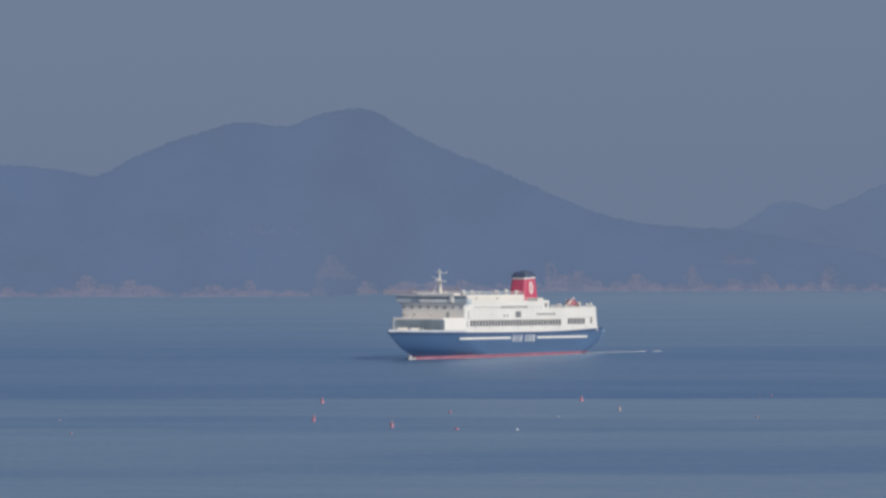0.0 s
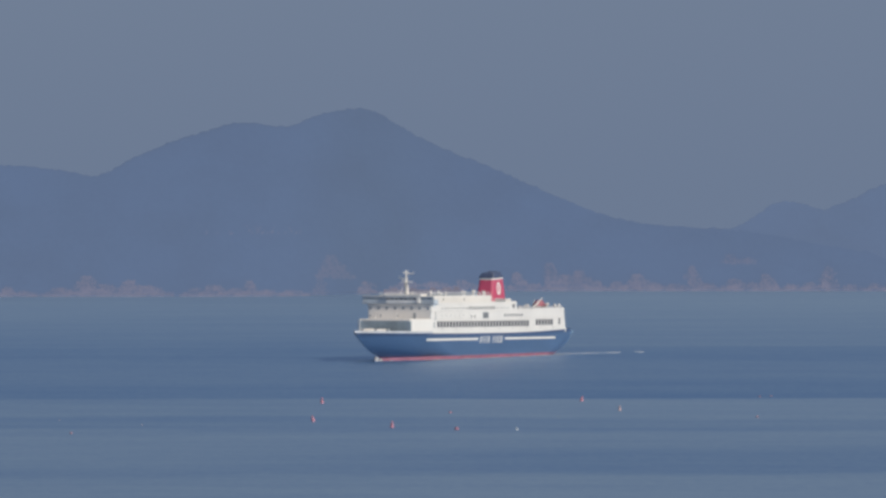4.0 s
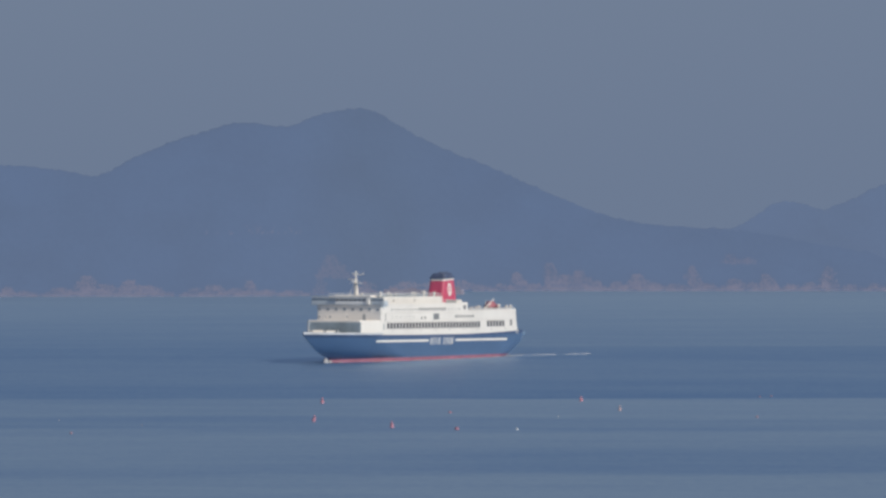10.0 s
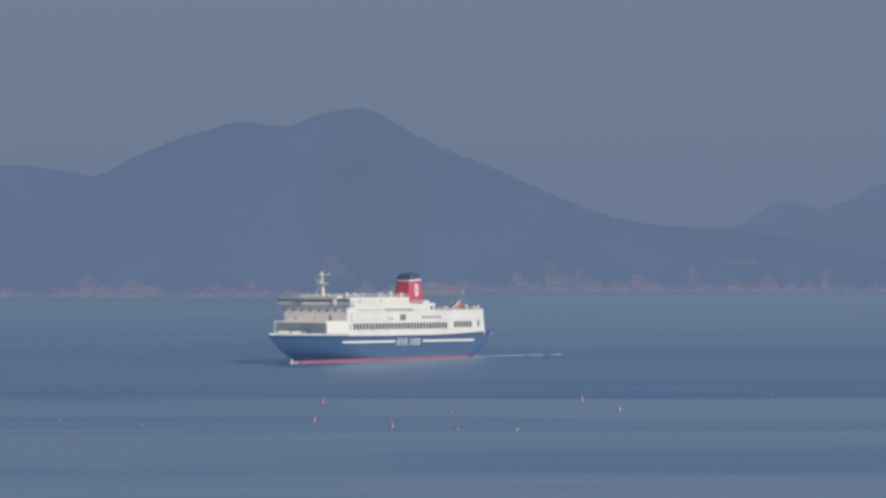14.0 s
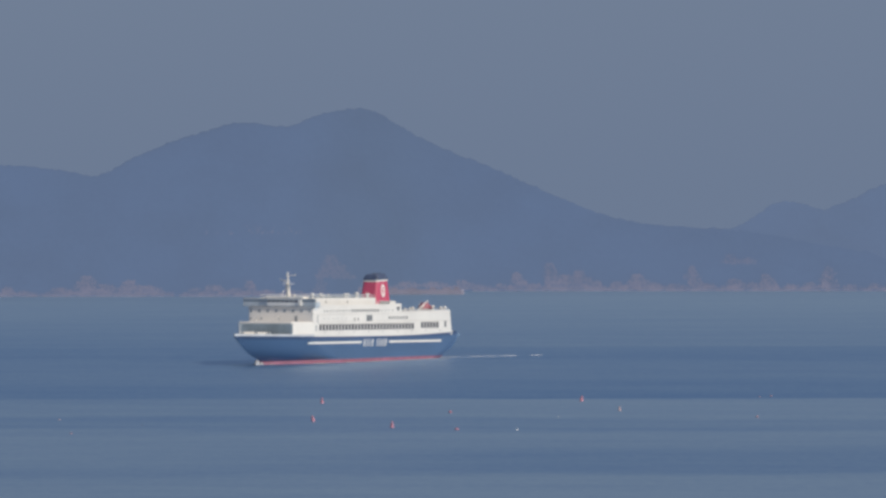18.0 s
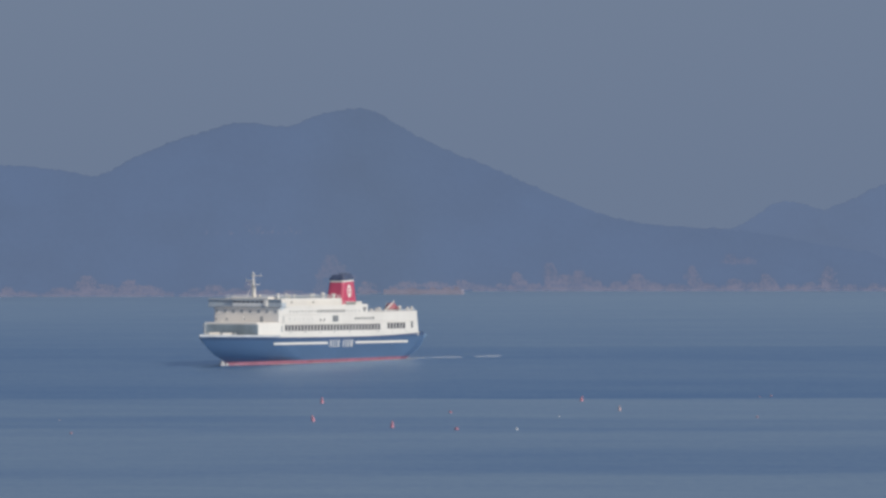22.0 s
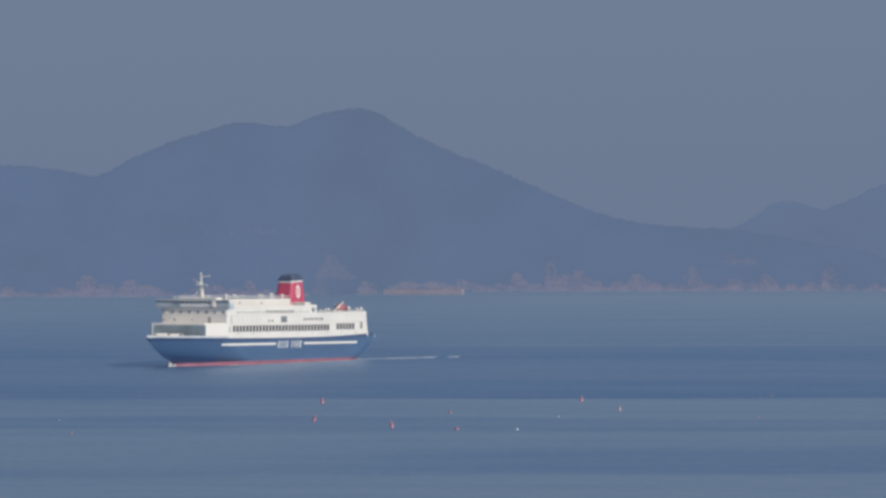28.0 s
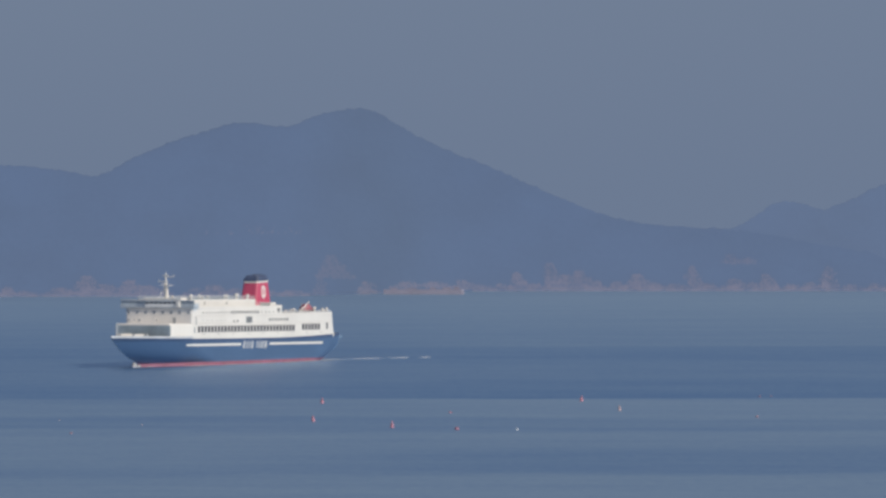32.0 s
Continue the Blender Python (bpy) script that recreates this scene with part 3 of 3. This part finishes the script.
    row_of_windows(ship, 0.8, 0.7, [(30.0, 10.5, 21.5), (12.0, 10.5, 21.5)], name="cabin_window")
    bm = bmesh.new()
    box(bm, -4.5, 0.5, BEAM - 0.1, BEAM + 0.05, 14.5, 16.75, 0.04)
    sp = part("shell_door", bm, STEEL, ship, "grey louvred opening in the side")
    for i in range(6):
        bm = bmesh.new()
        box(bm, -4.3, 0.3, BEAM + 0.04, BEAM + 0.12, 14.7 + 0.33 * i, 14.86 + 0.33 * i)
        part("slat", bm, DARK, sp)
    # unreadable dark characters of the name
    for i in range(7):
        bm = bmesh.new()
        x = -18.6 - 2.5 * i
        box(bm, x - 1.45, x, BEAM - 0.02, BEAM + 0.03, 15.15, 16.05)
        part("name_mark", bm, DARK, ship)
    # deck edges showing along the side, and a dark mark abaft the funnel house
    for x0, x1, z in ((-73.2, 44.8, 14.4), (-72.8, 44.8, 17.1), (-29.6, 44.6, 19.8)):
        bm = bmesh.new()
        box(bm, x0, x1, BEAM - 0.05, BEAM + 0.06, z - 0.06, z + 0.05, 0.02)
        part("deck_edge", bm, WHITE, ship)
    bm = bmesh.new()
    wall_plate(bm, ((-25.4, 19.6), (-28.4, 19.6), (-27.4, 18.0), (-26.2, 18.0)), BEAM - 0.05, BEAM + 0.03)
    part("recess", bm, DARK, ship)
    # dark band painted in for the shade under the white works
    hull_band(lambda x: deck_line(x) - 1.05, lambda x: deck_line(x) - 0.03, 1, "rubbing_band", NAVY, ship, "dark navy band painted as shade along the sheer", proud=0.06)
    # fender strake and small scuppers under the window row
    bm = bmesh.new()
    box(bm, -73.5, 44.8, BEAM - 0.05, BEAM + 0.06, 10.35, 10.5, 0.03)
    part("strake", bm, WHITE, ship)
    for i in range(9):
        bm = bmesh.new()
        x = 36 - 12.4 * i
        box(bm, x - 0.5, x + 0.1, BEAM - 0.03, BEAM + 0.03, 10.6, 11.0)
        part("scupper", bm, DARK, ship)
    # a door and a ladder where the side meets the front, and posts on the forward house roof
    bm = bmesh.new()
    box(bm, 42.3, 43.3, BEAM - 0.05, BEAM + 0.05, 11.2, 13.3, 0.03)
    part("side_door", bm, STEEL, ship, "grey side door by the front corner")
    bm = bmesh.new()
    for x in (41.5, 42.1):
        rod(bm, (x, BEAM + 0.15, 14.0), (x, BEAM + 0.15, 17.0), 0.05, seg=5)
    for i in range(9):
        rod(bm, (41.5, BEAM + 0.15, 14.2 + 0.33 * i), (42.1, BEAM + 0.15, 14.2 + 0.33 * i), 0.04, seg=5)
    part("ladder", bm, STEEL, ship)
    for y, z in ((3.4, 16.2), (-5.0, 15.6)):
        bm = bmesh.new()
        rod(bm, (55.0, y, 14.4), (55.0, y, z), 0.2, 0.16)
        ball(bm, (55.0, y, z), 0.3)
        part("deck_lamp_post", bm, WHITE, ship)
    # white blocks added for the sunlit inner face of the bulwark
    for x0, x1, y, top in ((67.2, 75.6, -0.2, 11.1), (65.0, 73.4, 3.9, 10.95)):
        bm = bmesh.new()
        box(bm, x0, x1, y - 0.6, y + 0.6, 9.02, top, 0.12)
        part("foredeck_locker", bm, WHITE, ship)
    # front windows
    row_of_windows(ship, 1.05, 0.95, [(44.9, 11.3 - 3.3 * i, 18.3) for i in range(8)], -90, name="front_window", glass=HAZED_GLASS, frame_mat=WHITE)
    row_of_windows(ship, 0.7, 0.65, [(45.0, y, 15.6) for y in (-11.8, -9.6, -7.6, -0.9)], -90, name="front_window", glass=HAZED_GLASS, frame_mat=WHITE)
    bm = bmesh.new()
    wall_plate(bm, ((44.96, 14.5), (45.08, 14.5), (45.04, 16.6), (44.92, 16.6)), 5.5, 6.5)
    part("front_door", bm, STEEL, ship)
    # panels added to darken the forward house front, as its shade does
    for i in range(10):
        bm = bmesh.new()
        y = -8.5 + 2.05 * i
        wall_plate(bm, ((y - 1.015, 10.2), (y + 1.015, 10.2), (y + 1.015, 13.8), (y - 1.015, 13.8)), 0.0, 0.05)
        bmesh.ops.transform(bm, matrix=pose(0, 0, 0, 0, 0, 90), verts=bm.verts)
        pane = part("lounge_window", bm, TEAL_PANEL, ship, "greenish grey panel darkening the house front")
        pane.matrix_basis = pose(58.47, 0, 0)

    # hull stripes and plain lettering bars in white
    for x0, x1 in ((48.0, 4.6), (-19.2, -64.8)):
        bm = bmesh.new()
        n = 24
        outline = [(x0 + (x1 - x0) * i / n, 7.38) for i in range(n + 1)] + [(x1 + (x0 - x1) * i / n, 6.62) for i in range(n + 1)]
        vs = [(bm.verts.new((x, half_breadth(x, z) + 0.03, z)), bm.verts.new((x, half_breadth(x, z) - 0.1, z))) for x, z in outline]
        m = len(vs)
        for i in range(n):
            a, b2 = i, m - 1 - i
            bm.faces.new((vs[a][0], vs[a + 1][0], vs[b2 - 1][0], vs[b2][0]))
        for i in range(m):
            bm.faces.new((vs[i][0], vs[i][1], vs[(i + 1) % m][1], vs[(i + 1) % m][0]))
        bmesh.ops.recalc_face_normals(bm, faces=bm.faces)
        part("hull_stripe", bm, WHITE, ship, "white painted stripe")
    for x, w in ((2.6, 0.55), (1.4, 0.4), (-0.3, 0.5), (-2.2, 0.5), (-4.2, 0.5), (-5.0, 0.4), (-8.6, 0.55), (-10.6, 0.5), (-12.3, 0.45), (-13.6, 0.5), (-15.3, 0.6), (-16.4, 0.4)):
        bm = bmesh.new()
        wall_plate(bm, ((x - 0.4, 8.5), (x - 0.4 - w, 8.5), (x + 0.4 - w, 5.5), (x + 0.4, 5.5)), BEAM - 0.05, BEAM + 0.04)
        part("letter_bar", bm, WHITE, ship)

    # funnel
    def funnel_ring(z):
        k = (z - 20.4) / 8.4
        x0, x1, h = -28.0 - 2.2 * k, -41.0 + 1.6 * k, 3.4 - 0.45 * k
        r = 1.0
        pts = []
        for cx, cy, a0 in ((x0 - r, h - r, 0), (x1 + r, h - r, 90), (x1 + r, -h + r, 180), (x0 - r, -h + r, 270)):
            for a in range(0, 91, 18):
                q = radians(a0 + a)
                pts.append((cx + r * math.cos(q), cy + r * math.sin(q), z))
        return pts

    def funnel_band(name, z0, z1, material, grow=0.0, label="", shrink=0.0):
        lo, hi = funnel_ring(z0), funnel_ring(z1)
        cx = sum(p[0] for p in hi) / len(hi)
        lo, hi = ([(x, y, z + 0.045 * (-34.4 - x) * min(1.0, max(0.0, (z - 20.4) / 8.3))) for x, y, z in ring] for ring in (lo, hi))
        if grow:
            lo = [(cx + (x - cx) * (1 + grow), y * (1 + grow * 2), z) for x, y, z in lo]
            hi = [(cx + (x - cx) * (1 + grow), y * (1 + grow * 2), z) for x, y, z in hi]
        hi = [(cx + (x - cx) * (1 - shrink), y * (1 - shrink), z) for x, y, z in hi]
        n = len(lo)
        faces = [(i, (i + 1) % n, n + (i + 1) % n, n + i) for i in range(n)] + [tuple(range(n, 2 * n)), tuple(reversed(range(n)))]
        return sheet(name, lo + hi, faces, material, ship, label, smooth=False)

    funnel_band("funnel", 20.3, 28.7, FUNNEL_RED, 0, "crimson red tapered funnel")
    funnel_band("funnel_collar", 28.704, 29.35, WHITE, 0.02, "white collar")
    funnel_band("funnel_cap", 29.354, 30.3, BLACK, 0.06, "black funnel cap", 0.05)
    funnel_band("funnel_dome", 30.304, 31.3, BLACK, -0.02, "", 0.12)
    for x in (-32.4, -34.9, -37.4):
        bm = bmesh.new()
        rod(bm, (x, 0.4, 30.9), (x - 0.4, 0.4, 31.6), 0.45, seg=12)
        part("exhaust_pipe", bm, BLACK, ship)
    for s in (1, -1):
        bm = bmesh.new()
        ring = []
        for i in range(28):
            a = 2 * math.pi * i / 28
            row = []
            for r in (1.0, 0.62):
                x, z = -34.6 + 1.75 * r * math.cos(a), 25.3 + 2.35 * r * math.sin(a)
                h = 3.4 - 0.45 * (z - 20.4) / 8.4
                row += [bm.verts.new((x, s * (h + 0.05), z)), bm.verts.new((x, s * (h - 0.05), z))]
            ring.append(row)
        for i in range(28):
            p, q = ring[i], ring[(i + 1) % 28]
            for a, b2 in ((0, 2), (2, 3), (3, 1), (1, 0)):
                bm.faces.new((p[a], q[a], q[b2], p[b2]))
        bmesh.ops.recalc_face_normals(bm, faces=bm.faces)
        mark = part("funnel_mark", bm, WHITE, ship, "plain white ring on the funnel side")
        bm = bmesh.new()
        box(bm, -35.0, -34.4, s * 3.15 - 0.08, s * 3.15 + 0.08, 24.0, 26.4)
        part("bar", bm, WHITE, mark)

    # radar mast
    bm = bmesh.new()
    rod(bm, (39.0, 0, 23.4), (39.3, 0, 27.8), 0.85, 0.62, 14)
    rod(bm, (39.3, 0, 27.8), (39.5, 0, 30.6), 0.42, 0.26, 12)
    rod(bm, (39.5, 0, 30.6), (39.5, 0, 32.3), 0.13, 0.06, 8)
    ball(bm, (39.5, 0, 31.7), 0.34)
    mast = part("mast", bm, WHITE, ship, "white radar mast")
    bm = bmesh.new()
    box(bm, 37.6, 41.2, -1.5, 1.8, 27.7, 27.88, 0.04)
    part("platform", bm, WHITE, mast)
    for x, z, length in ((39.9, 31.2, 2.4), (40.4, 28.5, 2.6)):
        bm = bmesh.new()
        rod(bm, (x, 0, z - 0.6), (x, 0, z - 0.12), 0.28, 0.22)
        part("radar_pedestal", bm, WHITE, mast)
        bm = bmesh.new()
        box(bm, -0.2, 0.2, -length / 2, length / 2, -0.12, 0.14, 0.05)
        scanner = part("radar_scanner", bm, WHITE, mast)
        scanner.location = (x, 0, z)
        SCANNERS.append((scanner, x, z))
    for y0, y1, z0, z1 in ((-2.9, 0.6, 29.15, 29.2), (-0.9, 3.2, 30.65, 30.95)):
        bm = bmesh.new()
        rod(bm, (39.5, y0, z0), (39.5, y1, z1), 0.14, seg=8)
        part("yard", bm, WHITE, mast, "white signal yard")
    for y, z in ((-2.7, 29.15), (3.0, 30.9)):
        bm = bmesh.new()
        rod(bm, (39.5, y, z), (39.5, y, z + 0.8), 0.07)
        part("aerial", bm, WHITE, mast)
    for s in (1, -1):
        bm = bmesh.new()
        rod(bm, (41.0, s * 1.9, 23.3), (39.4, s * 0.5, 27.7), 0.1, seg=6)
        part("mast_stay", bm, WHITE, mast)

    # roof gear
    for x, y, z, h, r in ((32.5, 9.6, 22.9, 1.9, 0.5), (22.4, 8, 22.9, 1.5, 0.5), (8.4, 8, 22.9, 1.7, 0.55), (6.1, 8, 22.9, 1.7, 0.5),
                          (-1.9, 7.8, 22.9, 2.0, 0.8), (-11.0, 7.8, 22.9, 1.6, 0.7), (14.0, 2.0, 22.9, 1.0, 0.7), (28.0, -3.0, 22.9, 1.2, 0.6)):
        ventilator(ship, x, y, z, h, r)
    bm = bmesh.new()
    rod(bm, (40.0, 10.0, 22.9), (40.0, 10.0, 24.1), 0.4, 0.35, 12)
    ball(bm, (40.0, 10.0, 24.2), 0.5, 1.0)
    part("satellite_dome", bm, WHITE, ship)
    rail(ship, [(40.5, 10.2, 22.95), (-12.0, 10.2, 22.95), (-12.0, -10.2, 22.95), (40.5, -10.2, 22.95)])
    rail(ship, [(-30.2, 12.4, 17.7), (-72.2, 12.4, 18.1), (-72.2, -12.4, 18.1), (-30.2, -12.4, 17.7)], 0.6)
    rail(ship, [(-13.0, 5.8, 20.6), (-29.0, 5.8, 20.6)])
    # aft deck gear
    bm = bmesh.new()
    box(bm, -29.9, -25.0, 6.2, 10.4, 19.85, 21.6, 0.15)
    part("deck_locker", bm, WHITE, ship)
    for x, y, h, r in ((-40.0, 9.5, 1.9, 0.5), (-46.4, 8.5, 2.2, 0.5), (-50.0, 8.0, 2.4, 0.65), (-65.6, 9.0, 3.0, 0.7), (-70.6, 11.6, 2.7, 0.6), (-66.8, 11.6, 2.6, 0.5), (-68.6, 11.4, 1.9, 0.4), (-55.0, 10.8, 1.6, 0.45), (-70.0, 4.0, 2.0, 0.6)):
        ventilator(ship, x, y, 17.16, h, r)
    bm = bmesh.new()
    wall_plate(bm, ((-64.6, 18.2), (-57.6, 18.2), (-57.0, 18.9), (-58.4, 19.9), (-60.2, 21.0), (-61.4, 20.9), (-63.4, 19.9), (-65.2, 19.0)), 6.6, 9.2)
    bmesh.ops.bevel(bm, geom=list(bm.edges), offset=0.25, segments=2, affect="EDGES")
    part("rescue_boat", bm, ORANGE, ship, "covered orange-red rescue boat, muted with painted haze", smooth=True)
    bm = bmesh.new()
    for x in (-57.5, -62.0):
        box(bm, x - 0.3, x + 0.3, 6.8, 9.0, 17.1, 18.4, 0.05)
    part("boat_cradle", bm, WHITE, ship)
    bm = bmesh.new()
    rod(bm, (-52.5, 9.4, 17.1), (-52.5, 9.4, 19.0), 0.4, 0.35)
    rod(bm, (-52.3, 9.4, 18.4), (-60.4, 9.4, 21.7), 0.26, 0.16)
    rod(bm, (-53.6, 9.4, 17.2), (-57.6, 9.4, 20.4), 0.09)
    part("davit_crane", bm, WHITE, ship, "white davit crane with a raised jib")
    bm = bmesh.new()
    rod(bm, (-72.0, 0, 18.1), (-74.5, 0, 21.2), 0.07)
    part("flagstaff", bm, WHITE, ship)
    # stern platform, just above the water, reaching aft of the upper works
    bm = bmesh.new()
    box(bm, -83.2, -75.0, -10.5, 10.6, 9.05, 9.8, 0.1)
    part("mooring_deck_bulwark", bm, PALE_BLUE, ship, "blue stern bulwark paled with painted haze")
    bm = bmesh.new()
    box(bm, -86.6, -83.3, -4.0, 10.6, 8.3, 9.6, 0.25)
    part("stern_ramp", bm, PALE_BLUE, ship, "folded stern ramp paled with painted haze")
    tagged(ship, "white and blue car ferry under way with a red funnel", "ferry")
    return ship


# ---------------------------------------------------------------- foam and painted reflection on the water
def fleck_patch(name, pieces, label, seed, z=-0.02, material=FOAM):
    """Flecks of foam or of painted reflection as thin uneven cushions on the water; x runs astern from the thing's
    origin.
    """
    rnd = random.Random(seed)
    root = new(name)
    for x, y, length, wide, high in pieces:
        bm = bmesh.new()
        n = 14
        rim, mid = [], []
        for i in range(n):
            a = 2 * math.pi * i / n
            r = 0.75 + 0.5 * rnd.random()
            px, py = length / 2 * r * math.cos(a), wide / 2 * r * math.sin(a)
            rim.append(bm.verts.new((x + px, y + py, z)))
            mid.append(bm.verts.new((x + px * 0.55, y + py * 0.55, z + high * (0.6 + 0.6 * rnd.random()))))
        c = bm.verts.new((x, y, z + high))
        for i in range(n):
            k = (i + 1) % n
            bm.faces.new((rim[i], rim[k], mid[k], mid[i]))
            bm.faces.new((mid[i], mid[k], c))
        part("foam_fleck", bm, material, root, smooth=True)
    return tagged(root, label, "foam")


def wake_pieces(seed, x0, x1, count, wide, high):
    rnd = random.Random(seed)
    out = []
    for i in range(count):
        u = (i + rnd.random()) / count
        out.append((x0 + (x1 - x0) * u, rnd.uniform(-wide, wide), rnd.uniform(2.5, 5.0), rnd.uniform(0.7, 1.5), high * rnd.uniform(0.6, 1.3)))
    return out


# ---------------------------------------------------------------- buoys
def can_buoy(high=2.0, r=0.42, paint_mat=None, label="", name="marker_buoy"):
    """A spar buoy: float, tapered body, topmark on a short staff."""
    m = paint_mat or BUOY_RED
    root = new(name)
    bm = bmesh.new()
    rod(bm, (0, 0, -0.5), (0, 0, 0.35), r * 1.2, r * 1.2, 16)
    part("float", bm, m, root)
    bm = bmesh.new()
    rod(bm, (0, 0, 0.35), (0, 0, high * 0.82), r, r * 0.85, 14)
    part("body", bm, m, root)
    bm = bmesh.new()
    rod(bm, (0, 0, high * 0.82), (0, 0, high), 0.09, seg=8)
    part("staff", bm, STEEL, root)
    bm = bmesh.new()
    ball(bm, (0, 0, high), r * 0.5, 1.0, 12)
    part("topmark", bm, m, root)
    return tagged(root, label, "buoy", "buoys on the water")


def ball_buoy(r, material, label):
    """A round fishing float with a mooring eye and a rope collar."""
    root = new("round_buoy")
    bm = bmesh.new()
    ball(bm, (0, 0, r * 0.35), r, 0.85, 18)
    part("shell", bm, material, root, smooth=True)
    bm = bmesh.new()
    rod(bm, (0, 0, r * 1.1), (0, 0, r * 1.45), 0.09, 0.06, 8)
    part("eye", bm, STEEL, root)
    return tagged(root, label, "buoy", "buoys on the water")


sea()
far_shore()
FERRY = ferry()
BOW_FOAM = fleck_patch("bow_wave", [(0.7, 0.0, 2.8, 2.0, 1.5), (-1.2, 0.9, 2.6, 1.1, 0.8), (-1.2, -1.0, 2.4, 1.1, 0.8), (-6.0, 2.6, 5.0, 0.9, 0.18), (-26.0, 8.6, 12.0, 0.6, 0.12), (-36.0, 10.4, 9.0, 0.6, 0.08)],
                      "pale bow wave curling at the ferry's stem", 5, material=HAZED_FLECKS)
# pale flecks laid in place of the white upperworks' reflection
SIDE_REFLECTION = fleck_patch("side_wash", [(42.0 - 5.2 * i + (i * 7 % 5) * 0.5, min(12.8, 6.9 + 0.75 * i) + 3.0 + (i * 5 % 3) * 0.8, 7.5 + 2 * (i * 3 % 4), 3.0, 0.05 + 0.05 * (i * 3 % 4)) for i in range(21)],
                       "pale flecks standing in for the ferry's reflection", 9, material=HAZED_FLECKS)
WAKE = [fleck_patch("wake_foam", wake_pieces(11 + k, a, b, c, w, h), "white foam streak trailing in the ferry's wake", 30 + k)
        for k, (a, b, c, w, h) in enumerate(((2, -28, 24, 0.3, 0.08), (7, -7, 11, 0.35, 0.10), (4, -4, 6, 0.3, 0.10), (2, -2, 4, 0.3, 0.12)))]

RED_LABEL = "haze-dulled red spar buoy leaning in the swell"
BUOYS = [(can_buoy(1.5, 0.43, None, RED_LABEL), -34.9, 2230, 3, 0.3),
         (can_buoy(1.5, 0.43, None, RED_LABEL), -34.5, 2056, 19, 0.2),
         (can_buoy(1.6, 0.42, None, RED_LABEL), -13.2, 2002, 5, 4.0),
         (can_buoy(1.4, 0.44, None, RED_LABEL), 40.4, 2254, 6, 2.6),
         (can_buoy(1.35, 0.34, BUOY_PINK, "haze-dulled pinkish spar buoy in the swell"), 49.4, 2156, 6, 5.0),
         (ball_buoy(0.6, BUOY_DARK, "dull dark red round fishing float"), 3.5, 1983, 4, 1.2),
         (ball_buoy(0.5, BUOY_DARK, "dull dark red round fishing float"), 2.0, 2134, 4, 3.3),
         (ball_buoy(0.29, BUOY_WHITE, "small white round float"), 19.0, 1983, 5, 0.7),
         (ball_buoy(0.45, BUOY_DULL, "dull brownish round fishing float"), 85.1, 2092, 4, 2.2),
         (ball_buoy(0.36, BUOY_DULL, "dull brownish round fishing float"), -94.0, 1951, 4, 4.6),
         (ball_buoy(0.2, BUOY_PINK, "small haze-dulled pinkish round float"), -78.9, 2022, 4, 1.9),
         (ball_buoy(0.15, BUOY_WHITE, "small white round float"), 31.5, 2097, 4, 3.9),
         (ball_buoy(0.36, BUOY_DULL, "dull brownish round fishing float"), 94.3, 2297, 4, 5.5),
         (ball_buoy(0.36, BUOY_DULL, "dull brownish round fishing float"), 97.9, 2303, 4, 0.1),
         (ball_buoy(0.24, BUOY_PINK, "small haze-dulled pinkish round float"), -102.7, 2066, 4, 2.9)]


# ---------------------------------------------------------------- what moves
def ship_pose(t):
    u = (t - 16) / 16
    x = -33.0024 - 48.0194 * u + 0.0048 * u * u - 0.3024 * u ** 3
    y = 2783.93 - 58.928 * u + 14.974 * u * u
    return x, y, 245.651 + 0.6845 * u


def motions():
    times = [i * 2.0 for i in range(17)]
    base = []
    for t in times:
        x, y, yaw = ship_pose(t)
        base.append((t, pose(x, y, 0, 0, 0, yaw)))
    walk(FERRY, [(t, m @ pose(0, 0, 0, 0, TRIM, 0)) for t, m in base])
    walk(BOW_FOAM, [(t, m @ pose(64.0, 0, 0)) for t, m in base])
    walk(SIDE_REFLECTION, base)
    # the foam trails along the fitted track, turned from the heading to suit the camera's view
    trail = pose(0, 0, 0, 0, 0, 228)
    quarter = [(t, Matrix.Translation(m @ Vector((-69.0, 9.0, 0.0))) @ trail) for t, m in base]
    walk(WAKE[0], quarter)
    walk(WAKE[1], [(t, q @ pose(-21.0 - 0.22 * t + 1.2 * math.sin(t * 0.6), 0, 0)) for t, q in quarter])
    walk(WAKE[2], [(t, q @ pose(-34.0 - 0.30 * t + 3.0 * math.sin(t * 0.45 + 1), 0.3, 0)) for t, q in quarter])
    walk(WAKE[3], [(t, q @ pose(-47.0 - 0.25 * t + 4.0 * math.sin(t * 0.5 + 2), 0.4, 0)) for t, q in quarter])
    # the radar scanners turn about once in three seconds
    for k, (scanner, x, z) in enumerate(SCANNERS):
        walk(scanner, [(i * 0.5, pose(x, 0, z, 0, 0, 40 * k - (62 + 9 * k) * i)) for i in range(65)])
    for ob, x, y, lean, phase in BUOYS:
        rows = []
        for i in range(65):
            t = i * 0.5
            a = math.sin(1.366 * t + phase) + 0.35 * math.sin(2.3 * t + 2.3 * phase)
            b = math.cos(1.1 * t + 1.7 * phase)
            rows.append((t, pose(x + 0.03 * a, y, 0.12 * b - 0.08, lean * 0.4 * b, lean * a, 0)))
        walk(ob, rows)


motions()
